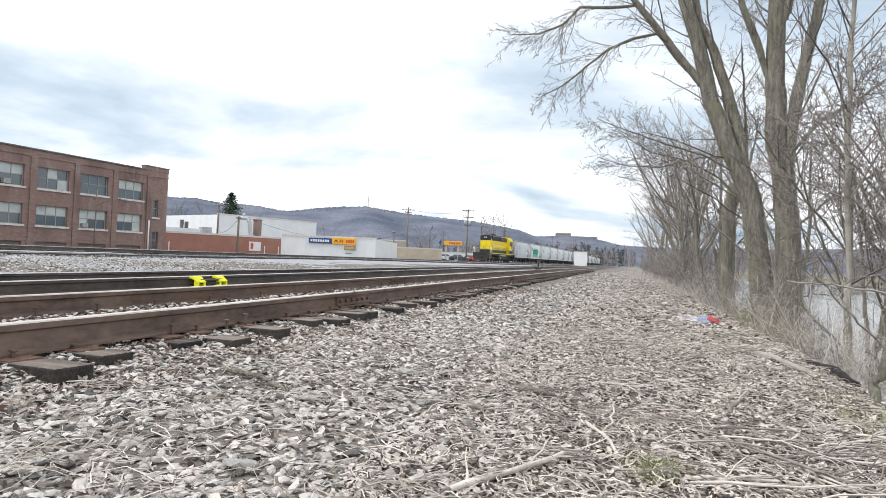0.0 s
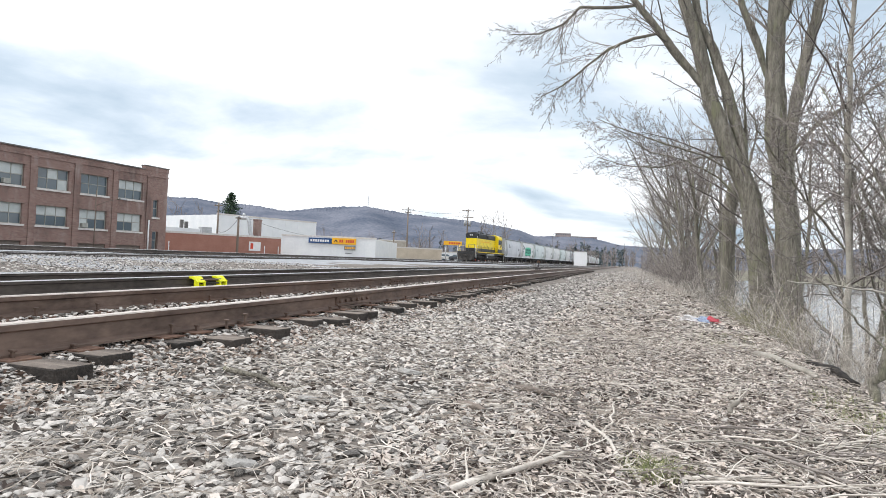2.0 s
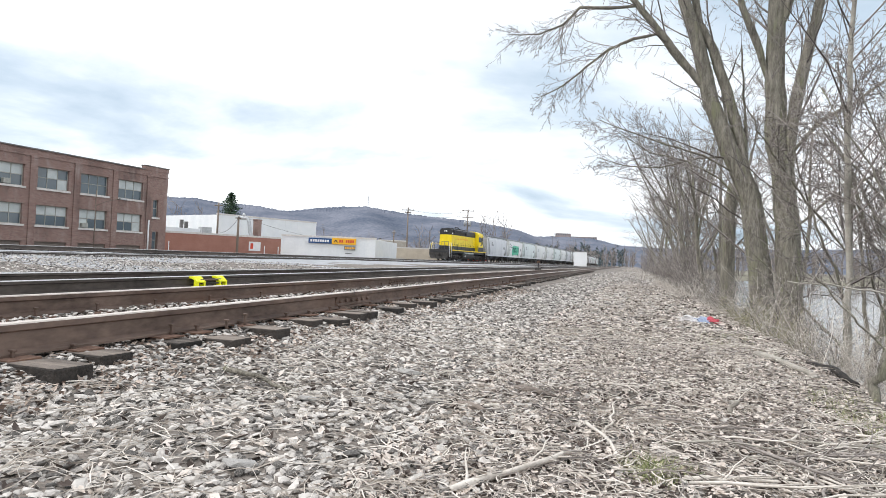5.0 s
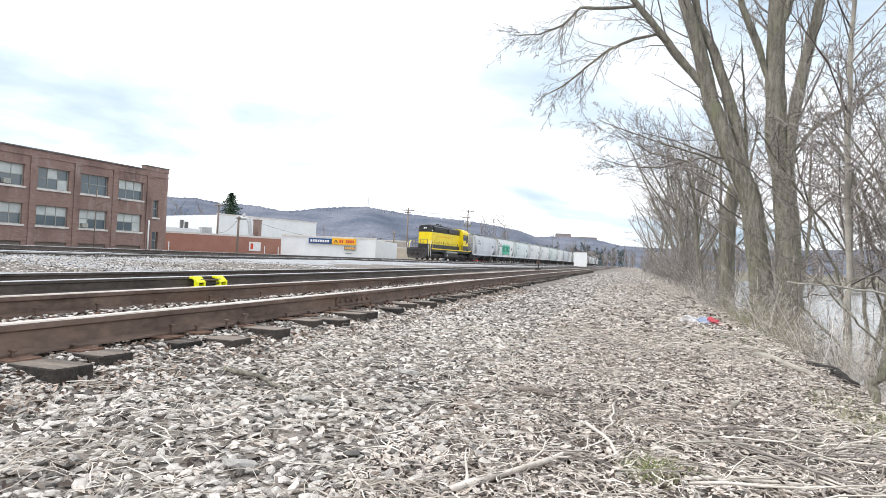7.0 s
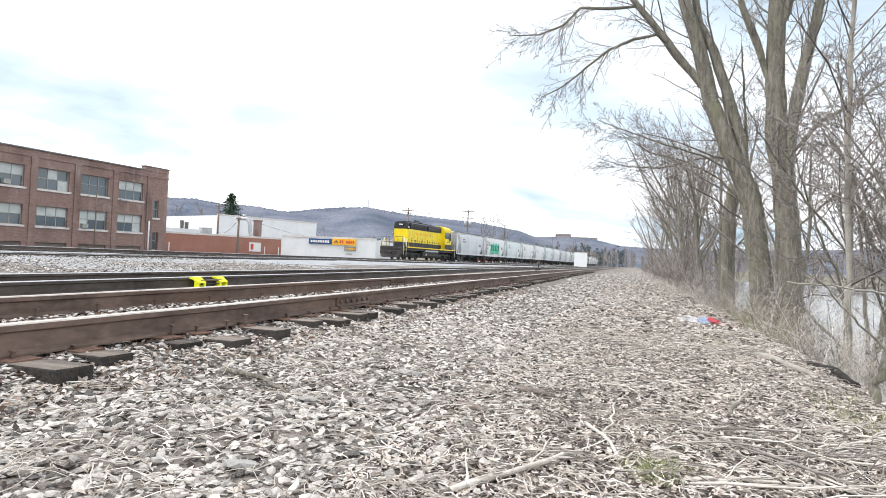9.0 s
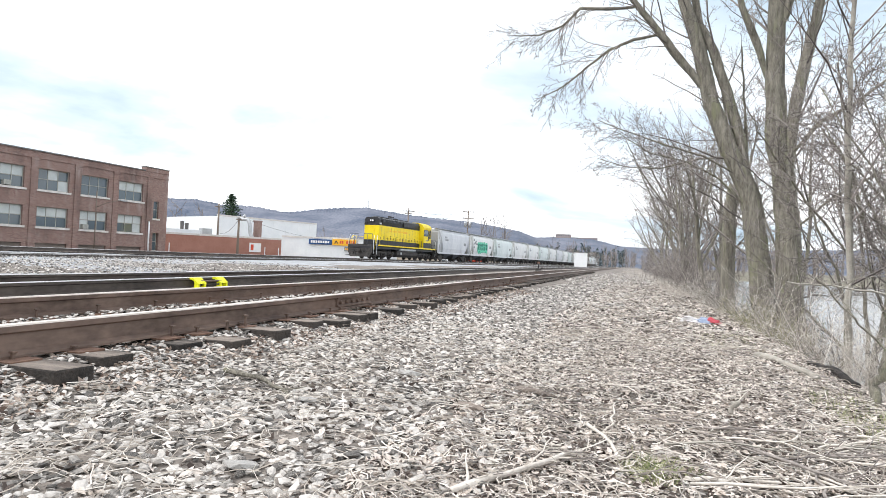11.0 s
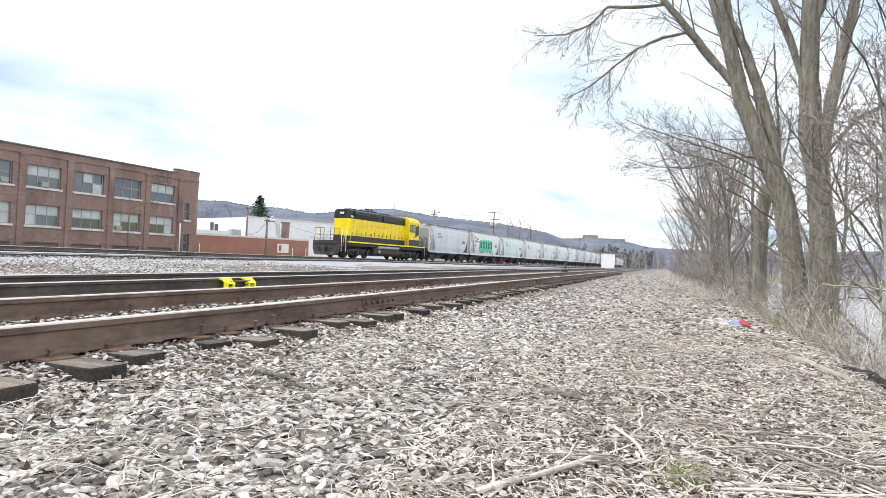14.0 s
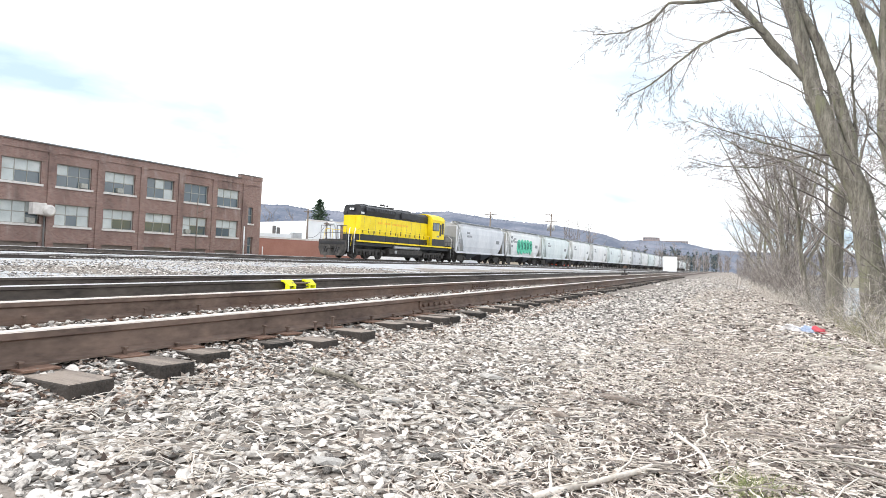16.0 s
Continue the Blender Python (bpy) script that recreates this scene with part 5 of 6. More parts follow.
big.append(([(1.50, 16.94, 5.25), (0.83, 16.9, 6.12), (0.25, 16.8, 6.83), (-0.43, 16.7, 7.72), (-0.98, 16.6, 8.67), (-1.7, 16.4, 9.8)], 0.13, 0.035, (26, 7, 4), (0.18, 0.48), -0.04))
big.append(([(0.46, 16.85, 6.72), (-0.31, 16.7, 6.57), (-0.88, 16.6, 6.29), (-1.46, 16.5, 5.81), (-2.03, 16.4, 5.32), (-2.59, 16.3, 5.01)], 0.05, 0.012, (24, 7, 4), (0.20, 0.48), -0.07))
big.append(([(-0.2, 16.75, 7.45), (-0.93, 16.6, 7.38), (-1.67, 16.5, 7.42), (-2.1, 16.4, 6.95), (-2.69, 16.3, 6.7), (-3.42, 16.2, 6.7)], 0.055, 0.012, (28, 7, 4), (0.20, 0.48), -0.06))
big.append(([(3.55, 16.6, -1.2), (3.55, 16.63, -0.29), (3.49, 16.64, 1.07), (3.37, 16.66, 2.57), (3.11, 16.71, 4.1), (3.06, 16.72, 5.63), (3.04, 16.73, 7.31), (3.02, 16.73, 8.57), (2.9, 16.6, 10.5), (2.9, 16.5, 12.5)], 0.33, 0.12, (30, 10, 7), (0.13, 0.32)))
big.append(([(3.38, 16.66, 2.3), (3.51, 16.55, 4.76), (3.73, 16.5, 6.1), (3.92, 16.4, 7.16), (4.03, 16.3, 7.95), (4.3, 16.1, 10)], 0.16, 0.07, (18, 8, 5), (0.16, 0.40)))
big.append(([(2.98, 16.7, 5.2), (2.59, 16.6, 6.32), (2.25, 16.5, 7.14), (1.96, 16.4, 8.19), (1.6, 16.2, 10)], 0.11, 0.04, (14, 8, 4), (0.16, 0.38)))
big.append(([(3.04, 16.7, 6.3), (3.29, 16.6, 7.13), (3.56, 16.5, 8.05), (3.9, 16.3, 9.8)], 0.12, 0.05, (12, 8, 4), (0.18, 0.4)))
big.append(([(3.4, 16.6, 3.4), (4.01, 16.4, 4.24), (4.65, 16.2, 4.6), (5.6, 15.9, 5.4)], 0.07, 0.02, (12, 7, 4), (0.18, 0.42)))
big.append(([(2.75, 16.8, 2.0), (1.9, 16.6, 2.9), (1.1, 16.4, 3.3), (0.2, 16.2, 3.5), (-0.6, 16.0, 4.0)], 0.032, 0.008, (18, 8, 4), (0.2, 0.46)))
big.append(([(2.35, 16.8, 3.0), (1.5, 16.5, 3.45), (0.6, 16.3, 3.7), (-0.3, 16.1, 4.0), (-1.1, 15.9, 4.3)], 0.034, 0.008, (20, 8, 4), (0.2, 0.46)))
big.append(([(2.2, 16.9, 3.5), (1.4, 17.2, 3.5), (0.5, 17.5, 3.3), (-0.4, 17.8, 3.4), (-1.2, 18.1, 3.7)], 0.034, 0.008, (20, 8, 4), (0.2, 0.46)))
big.append(([(3.5, 16.5, 1.6), (4.2, 16.0, 2.4), (5.0, 15.6, 2.9), (6.0, 15.0, 3.0)], 0.045, 0.012, (12, 7, 4), (0.2, 0.42)))
tall_tree("big_tree", "large bare grey-barked tree with several stems on the river bank", big, 0.02, 9, M["bark"], "bank trees", True)
tall_tree("dead_tree", "dark dead broken trunk among the bank trees", [
    ([(2.76, 20.9, -1.3), (2.72, 20.83, -0.6), (2.68, 20.83, 1.11), (2.69, 20.83, 2.69), (2.80, 20.8, 3.3)], 0.24, 0.17, (7, 5, 3), (0.15, 0.4))], 0.02, 6, M["bark"], "bank trees", True)
tall_tree("pale_sapling", "slender pale-barked young tree on the bank", [
    ([(2.64, 9.13, -1.1), (2.63, 9.13, -0.42), (2.62, 9.13, 0.52), (2.56, 9.15, 1.99), (2.57, 9.15, 3.31), (2.57, 9.15, 4.2), (2.6, 9.1, 5.5), (2.7, 9.0, 7.5)], 0.05, 0.018, (34, 8, 5), (0.14, 0.30))], 0.02, 7, M["palebark"], "bank trees")


def bank_tree(k, x, y, h, r, lean=0.0):
    rng = random.Random(100 + k)
    z = ground_z(x, y)
    pts = [Vector((x, y, z - 0.3))]
    d = Vector((lean * 0.4 + rng.gauss(0, 0.06), rng.gauss(0, 0.06), 1)).normalized()
    limbs = []
    pts, _ = swept(rng, pts[0], d, h, r, r * 0.3, 7, 0.06, 0.05)
    limbs.append((pts, r, r * 0.25, (18, 9, 5), (0.2, 0.5)))
    for j in range(rng.randint(1, 3)):
        i = rng.randint(1, 3)
        q, _ = swept(rng, pts[i], Vector((rng.uniform(-0.8, 0.35), rng.uniform(-0.5, 0.5), 1)), h * rng.uniform(0.5, 0.75), r * 0.6, r * 0.2, 5, 0.08, 0.04)
        limbs.append((q, r * 0.6, r * 0.2, (13, 8, 5), (0.2, 0.44)))
    tall_tree("bank_tree", "bare thin-stemmed tree in the bank thicket", limbs, 0.02, 200 + k, M["bark"], "bank trees")


for k, (x, y, h, r, lean) in enumerate(((2.5, 24, 6.5, 0.10, -0.5), (3.4, 27, 8.0, 0.12, -0.2), (2.3, 31, 7.5, 0.10, -0.5), (3.9, 34, 9.5, 0.14, 0), (2.6, 38, 9.0, 0.12, -0.3), (3.4, 44, 10.5, 0.15, -0.2),
                                        (2.3, 51, 9.0, 0.12, -0.4), (3.2, 60, 11, 0.15, 0), (2.4, 72, 10, 0.14, -0.2), (3.2, 88, 11, 0.16, 0), (3.9, 12.5, 6.0, 0.06, 0.2), (4.4, 14.5, 7.5, 0.08, 0.1), (3.6, 19.5, 8.0, 0.10, 0.0),
                                        (4.6, 22.5, 8.5, 0.1, 0.2), (4.3, 10.0, 5.5, 0.05, 0.0), (3.3, 8.4, 4.6, 0.03, 0.1), (3.1, 11.2, 5.6, 0.04, 0.1), (5.2, 13.0, 7.0, 0.05, 0.1), (3.0, 29, 8.5, 0.09, -0.4), (2.9, 35.5, 8.5, 0.10, -0.5), (2.6, 41, 9.5, 0.10, -0.4))):
    bank_tree(k, x, y, h, r, lean)


def brush(name, label, spots, canes, height, r, seed, material, twigs=(4,), lean=0.35):
    """Dry canes and shrub stems of a thicket, too many to count."""
    rng = random.Random(seed)
    s = Skin()
    for k in range(canes):
        x0, x1, y0, y1 = spots[k % len(spots)]
        x, y = rng.uniform(x0, x1), rng.uniform(y0, y1)
        h = height * rng.uniform(0.35, 1.15)
        p, q = swept(rng, Vector((x, y, ground_z(x, y) - 0.05)), Vector((rng.gauss(0, lean), rng.gauss(0, lean), 1)), h, r, r * 0.4, 5, 0.12, -0.02)
        s.tube(p, q, 3)
        sprout(rng, s, p, q, 0, twigs, (0.2, 0.45), 0.0, 0.2, r * 0.45)
    ob = s.make(name, material)
    return tagged(ob, label, "brush", kind="stuff")


brush("dry_canes", "pale dry canes and stems on the bank", [(1.7, 3.4, 7.5, 12), (1.9, 3.8, 12, 18), (1.6, 3.2, 18, 24)], 420, 1.0, 0.0045, 21, M["straw"], (5, 2), 0.55)
brush("brown_brush", "brown tangled shrub stems on the bank", [(1.8, 3.6, 8, 13), (1.9, 3.8, 12, 20)], 200, 1.3, 0.006, 28, M["twig"], (6, 3), 0.6)
brush("edge_canes", "pale dry canes beside the bank edge", [(2.0, 3.2, 6.6, 9.2), (2.3, 3.6, 7.5, 10)], 150, 1.1, 0.0032, 26, M["straw"], (6, 3), 0.6)
brush("thicket", "tangled brown undergrowth along the bank", [(1.5, 3.4, 22, 34), (1.3, 3.6, 34, 55), (1.0, 3.8, 55, 100)], 650, 2.3, 0.013, 22, M["twig"], (5, 3))
brush("weed_fringe", "dry weeds at the edge of the path", [(0.9, 1.9, 18, 40), (0.2, 1.9, 40, 100), (-1.8, 1.6, 75, 150), (-2.0, 1.6, 28, 75)], 1400, 0.45, 0.006, 23, M["straw"], (3,))
brush("green_weeds", "thin yellow-green spring weeds", [(1.1, 1.55, 3.5, 4.9), (1.15, 1.5, 3.4, 4.4), (0.75, 1.35, 7.2, 8.6), (1.6, 2.6, 8.5, 12), (0.0, 0.2, 2.5, 2.75)], 1900, 0.12, 0.0018, 24, M["weed"], (3,), 0.7)
brush("bank_shrub", "low yellow-brown shrub at the bank edge", [(1.75, 2.5, 9.0, 10.6), (1.6, 2.3, 10.5, 13)], 110, 0.7, 0.0034, 29, M["shrub"], (6, 3), 0.45)
brush("lone_shrub", "a few tall bare shoots by the path", [(0.1, 0.4, 25, 27)], 3, 3.2, 0.011, 25, M["twig"], (4,), 0.2)


def woods(name, label, spots, seed, material, girth=0.16):
    """Bare trees far off: stems with a few dozen boughs each."""
    rng = random.Random(seed)
    s = Skin()
    for deg, d, h in spots:
        p = polar(deg, d)
        p.z = -1.0
        pts, rr = swept(rng, p, Vector((rng.gauss(0, 0.05), rng.gauss(0, 0.05), 1)), h, girth, girth * 0.4, 4, 0.05, 0.05)
        s.tube(pts, rr, 4)
        sprout(rng, s, pts, rr, 0, (9, 4), (0.26, 0.48), 0.05, 0.15, girth * 0.32, (0.4, 0.9), 9.0)
    ob = s.make(name, material, smooth=False)
    return tagged(ob, label, "trees", kind="stuff")


rng = random.Random(31)
woods("town_trees", "bare trees among the houses below the hill", [(rng.uniform(-41, -4), rng.uniform(200, 480), rng.uniform(6, 11)) for k in range(300)], 32, M["farwood"], 0.10)
woods("street_trees", "bare street trees behind the store", [(-12.3, 170, 13.5), (-13.4, 172, 12.5), (-14.2, 176, 12), (-11.6, 175, 12), (-40.2, 150, 10.5), (-39.2, 155, 11), (-41.3, 150, 11), (-18.7, 165, 9), (-19.6, 170, 9.5), (-17.4, 168, 8), (-13.0, 168, 13), (-11.9, 171, 13)], 33, M["farwood"], 0.13)
woods("far_bank_woods", "bare trees on the far river bank", [(rng.uniform(3.5, 34), rng.uniform(236, 300), rng.uniform(7, 11)) for k in range(210)], 34, M["farwood"], 0.2)
woods("line_end_trees", "bare trees where the line vanishes", [(rng.uniform(-6, 3.5), rng.uniform(330, 480), rng.uniform(6, 12)) for k in range(80)], 35, M["farwood"], 0.2)


def far_shore():
    """Low land across the bend of the river."""
    verts, faces = [], []
    degs = np.arange(2.5, 62, 1.0)
    for a in degs:
        for d, z in ((228, -2.9), (233, -2.35), (240, -1.6), (300, 0.2), (900, 1.5), (2300, 3)):
            p = polar(a, d + 4 * math.sin(a * 1.7))
            verts.append((p.x, p.y, z))
    for i in range(len(degs) - 1):
        for j in range(5):
            a = i * 6 + j
            faces.append((a, a + 6, a + 7, a + 1))
    ob = raw("far_shore", verts, faces, M["farland"], smooth=True)
    tagged(ob, "low far shore of the river with gravel edge", "shore", kind="structure")


far_shore()


def spruce(p, h, w):
    t = thing("spruce_tree", "dark green spruce behind the white hall", "tree", m=Matrix.Translation(p))
    part("trunk", tube(bmesh.new(), [(0, 0, -1), (0, 0, h)], [0.25, 0.05], 7), M["pole"], t)
    rng = random.Random(41)
    v, f = [], []
    z = h * 0.22
    while z < h - 0.2:
        r = w * (1 - z / h) ** 0.8 * rng.uniform(0.75, 1.15)
        for k in range(15):
            a = rng.uniform(0, 2 * math.pi)
            L = r * rng.uniform(0.6, 1.1)
            for j in range(9):
                u = (j + rng.random()) / 9
                c = Vector((math.cos(a) * L * u, math.sin(a) * L * u, z + 0.25 - 0.5 * u * L * 0.5))
                e = 0.34
                b = len(v)
                for m in range(3):
                    q = c + Vector((rng.uniform(-e, e), rng.uniform(-e, e), rng.uniform(-e, e) * 0.8))
                    v.append((q.x, q.y, q.z))
                f.append((b, b + 1, b + 2))
        z += 0.36
    raw("crown", v, f, M["spruce"], t)


spruce(polar(-36.65, 160), 14.4, 9.0)


def town_house(p, w, d, h, turn, k):
    b = thing("town_house", "small pale house among trees on the slope", "house", "town houses", m=Matrix.Translation(p) @ Matrix.Rotation(radians(turn), 4, "Z"))
    part("wall", box(-w / 2, w / 2, -d / 2, d / 2, -3, h), (M["white"], M["beige"], M["panel"])[k % 3], b)
    part("roof", loft(bmesh.new(), [[Vector((x, -d / 2 - 0.3, h)), Vector((x, d / 2 + 0.3, h)), Vector((x, 0, h + d * 0.35))] for x in (-w / 2 - 0.3, w / 2 + 0.3)]), M["roofdark"], b)
    for x in (-w / 4, w / 4):
        part("window", box(x - 0.5, x + 0.5, -d / 2 - 0.05, -d / 2 - 0.004, h * 0.45, h * 0.45 + 1.3), M["pane"], b)


rng = random.Random(52)
for k in range(12):
    a = rng.uniform(-30, -11)
    dist = rng.uniform(360, 560)
    town_house(polar(a, dist), rng.uniform(8, 13), rng.uniform(7, 9), rng.uniform(3.5, 6), rng.uniform(-30, 60), k)


def far_conifers(spots, seed):
    """Dark evergreens far along the valley, as ragged cones of needle clumps."""
    rng = random.Random(seed)
    v, f = [], []
    for deg, d, h in spots:
        p = polar(deg, d)
        for k in range(46):
            u = rng.random() ** 0.8
            r = h * 0.24 * (1 - u) + 0.3
            c = p + Vector((rng.uniform(-r, r), rng.uniform(-r, r), -1 + h * u))
            e, b = h * 0.075, len(v)
            for m in range(3):
                v.append((c.x + rng.uniform(-e, e), c.y + rng.uniform(-e, e), c.z + rng.uniform(-e, e)))
            f.append((b, b + 1, b + 2))
    tagged(raw("far_conifers", v, f, M["farfir"]), "dark evergreens along the valley beyond the line", "trees", kind="stuff")


rng = random.Random(57)
far_conifers([(rng.uniform(-9.0, -1.0), rng.uniform(420, 640), rng.uniform(9, 17)) for k in range(120)] + [(rng.uniform(-34, -12), rng.uniform(420, 640), rng.uniform(9, 15)) for k in range(40)], 58)
for k in range(9):
    town_house(polar(rng.uniform(-8.5, -3.6), rng.uniform(560, 680)), rng.uniform(8, 12), rng.uniform(7, 9), rng.uniform(6, 11), rng.uniform(-30, 60), k)


def ridge_block(p, w, h, turn, z):
    b = thing("brick_apartment_block", "long brick institutional block on the far hill", "building", "hilltop blocks", m=Matrix.Translation(p) @ Matrix.Rotation(radians(turn), 4, "Z"))
    part("wall", box(-w / 2, w / 2, -12, 12, z - 20, z + h), M["hillblock"], b)
    part("roof", box(-w / 2 + 1, w / 2 - 1, -11, 11, z + h, z + h + 1), M["roofdark"], b)
    for k in range(int(w / 8)):
        part("window", box(-w / 2 + 3 + k * 8, -w / 2 + 6 + k * 8, -12.2, -12.01, z + h * 0.4, z + h * 0.75), M["pane"], b)


ridge_block(polar(-6.5, 2270), 55, 10, 6, 98)
ridge_block(polar(-4.6, 2270), 90, 8, 4, 90)


# ---------- small things of the yard ----------
def on_ground(x, y, dz=0.0):
    return Vector((x, y, ground_z(x, y) + dz))


def joint_bar(track, x, y, side):
    """A bolted joint bar on the web of a rail."""
    bm = loft(bmesh.new(), [[Vector((x + near_x(yy) + side * a, yy, z)) for a, z in ((0.014, 0.03), (0.055, 0.025), (0.055, 0.04), (0.03, 0.055), (0.03, 0.10), (0.042, 0.125), (0.016, 0.128))] for yy in (y - 0.46, y + 0.46)])
    jb = part("joint_bar", bm, M["rust"], track)
    for k in range(6):
        yy = y - 0.38 + k * 0.152
        xx = x + near_x(yy)
        part("bolt", tube(bmesh.new(), [(xx + side * 0.028, yy, 0.077), (xx + side * 0.062, yy, 0.077)], 0.021, 6), M["rust"], jb)
    x += near_x(y)
    part("rail_gap", box(x - 0.0375, x + 0.0375, y - 0.006, y + 0.006, 0.131, 0.1715), M["black"], jb)


joint_bar(near_track, -3.13, 6.62, 1)
joint_bar(near_track, -4.635, 12.2, 1)
joint_bar(near_track, -3.13, 18.0, 1)


def spike(track, x, y, h):
    bm = bmesh.new()
    bx(bm, x - 0.008, x + 0.008, y - 0.008, y + 0.008, -0.03, h)
    bx(bm, x - 0.018, x + 0.018, y - 0.014, y + 0.014, h, h + 0.013, bevel=0.004)
    part("spike", bm, M["rust"], track)


rng = random.Random(61)
for t in [o for o in near_track.children if o.name.split(".")[0] == "tie"]:
    y = t.matrix_basis.translation.y
    if not 0.5 < y < 20:
        continue
    for x in (-3.13 + near_x(y), -4.635 + near_x(y)):
        part("tie_plate", box(x - 0.17, x + 0.17, y - 0.09, y + 0.09, -0.012, -0.001), M["rustplate"], near_track)
        for s in (-1, 1):
            spike(near_track, x + s * 0.085, y + rng.uniform(-0.06, 0.06), rng.choice((0.015, 0.02, 0.03, 0.06)))
spike(near_track, -2.99, 4.27, 0.08)
spike(near_track, -3.0, 4.05, 0.05)


def derail():
    """Two forked shoes on a siding rail, joined by a dark bar."""
    x, y = -6.15 + siding_shift(8.45) + 0.04, 8.45
    b = thing("derail_block", "bright yellow steel derail clamped to a siding rail", "derail", m=Matrix.Translation((x, y, -0.02)) @ Matrix.Rotation(0.06, 4, "Z") @ Matrix.Diagonal((0.8, 0.82, 0.78, 1)))
    for y in (-0.36, 0.36):
        shoe = part("shoe", loft(bmesh.new(), [[Vector((a, y + o, z)) for a, z in ((-0.09, 0.172), (0.05, 0.172), (0.17, 0.09), (0.20, 0.10), (0.07, 0.215), (-0.09, 0.215))] for o in (-0.13, 0.13)]), M["fluoyel"], b)
        for o in (-0.10, 0.10):
            part("leg", box(0.10, 0.19, y + o - 0.028, y + o + 0.028, 0.0, 0.125, bevel=0.006), M["fluoyel"], shoe)
        part("flange", box(0.06, 0.26, y - 0.15, y + 0.15, 0.0, 0.02, bevel=0.004), M["fluoyel"], shoe)
    part("tie_rod", tube(bmesh.new(), [(0.13, -0.33, 0.14), (0.13, 0.33, 0.14)], 0.022, 8), M["rust"], b)
    part("operating_bar", tube(bmesh.new(), [(0.15, -0.33, 0.07), (0.15, 0.33, 0.07)], 0.016, 8), M["grime"], b)


derail()


def switch_stand(p):
    b = thing("switch_stand", "low black switch stand with a dull red target", "switch stand", m=Matrix.Translation(p) @ Matrix.Scale(0.8, 4))
    part("base", box(-0.25, 0.25, -0.2, 0.2, -0.1, 0.25, bevel=0.03), M["grime"], b)
    part("post", tube(bmesh.new(), [(0, 0, 0.2), (0, 0, 0.75)], 0.05, 8), M["black"], b)
    part("target", tube(bmesh.new(), [(0, -0.03, 0.72), (0, 0.03, 0.72)], 0.13, 14), M["rustplate"], b)
    part("lever", tube(bmesh.new(), [(0.1, 0, 0.2), (0.5, 0.1, 0.35)], 0.025, 6), M["grime"], b)


switch_stand(polar(-8.63, 44) + Vector((0, 0, 0.05)))


def rag():
    b = thing("dropped_cloth", "crumpled white blue and red cloth on the ground", "litter", m=Matrix.Translation(on_ground(1.02, 10.5)) @ Matrix.Scale(0.72, 4))
    rng = random.Random(71)
    for x, m, s in ((-0.24, "cloth_w", 0.17), (0.02, "cloth_b", 0.16), (0.22, "cloth_r", 0.14)):
        bm = bmesh.new()
        bmesh.ops.create_icosphere(bm, subdivisions=3, radius=s)
        for v in bm.verts:
            f = noise.fractal(v.co * 9 + Vector((x * 9, 0, 3)), 1.0, 2.0, 3)
            v.co = Vector((v.co.x * (1.25 + 0.5 * f) + x, v.co.y * (1.1 + 0.5 * f), max(v.co.z * (0.55 + 0.6 * f), -0.02) + 0.02))
        part("fold", bm, M[m], b)


rag()


def fallen(name, label, pts, r0, r1, material, twig=3, seed=0):
    """A dead branch lying on the ground."""
    rng = random.Random(seed)
    s = Skin()
    P = []
    for (x0, y0, h0), (x1, y1, h1) in zip(pts, pts[1:]):
        for k in range(4):
            u = k / 4
            x, y = x0 + (x1 - x0) * u, y0 + (y1 - y0) * u
            P.append(on_ground(x + rng.gauss(0, 0.012), y + rng.gauss(0, 0.012), h0 + (h1 - h0) * u + r0 * 0.7))
    P.append(on_ground(pts[-1][0], pts[-1][1], pts[-1][2] + r1))
    R = [(r0 + (r1 - r0) * k / (len(P) - 1)) * rng.uniform(0.85, 1.15) for k in range(len(P))]
    s.tube(P, R, 7)
    ob = tagged(s.make(name, material), label, "branch", "fallen branches")
    for k in range(twig):
        t = Skin()
        i = rng.randrange(1, len(P) - 1)
        d = fork(rng, (P[i + 1] - P[i]).normalized(), rng.uniform(0.4, 1.0))
        q, rr = swept(rng, P[i], Vector((d.x, d.y, abs(d.z) * 0.4)), (P[-1] - P[0]).length * rng.uniform(0.15, 0.4), max(R[i] * 0.5, 0.003), 0.002, 4, 0.15, -0.02)
        t.tube(q, rr, 4)
        t.make("twig", material, ob)
    return ob


def over_bank(*pts):
    """Turns heights above the datum into heights above the ground."""
    return [(x, y, z - ground_z(x, y)) for x, y, z in pts]


fallen("fallen_branch", "pale dead branch on the leaf litter", [(-0.62, 2.1, 0), (-0.38, 2.45, 0.02), (-0.2, 2.75, 0.02)], 0.017, 0.009, M["straw"], 4, 1)
fallen("fallen_branch", "long pale crooked branch on the leaf litter", [(-0.24, 3.24, 0.02), (-0.1, 3.05, 0.02), (-0.02, 2.75, 0.01), (0.06, 2.5, 0.0), (0.2, 2.3, 0.0)], 0.009, 0.005, M["straw"], 5, 2)
fallen("fallen_branch", "bent pale stick sticking up from the litter", [(-0.12, 3.1, 0.0), (-0.1, 3.3, 0.04), (-0.09, 3.7, 0.06)], 0.006, 0.004, M["straw"], 2, 3)
fallen("fallen_branch", "grey-brown fallen bough at the bank edge", [(1.18, 6.85, 0.0), (1.27, 6.3, 0.015), (1.40, 5.6, 0.0)], 0.032, 0.022, M["palebark"], 3, 4)
fallen("fallen_log", "dark rotten log at the bank edge", [(1.57, 6.5, -0.02), (1.66, 6.1, 0.0), (1.73, 5.75, 0.0)], 0.042, 0.03, M["tie_end"], 0, 5)
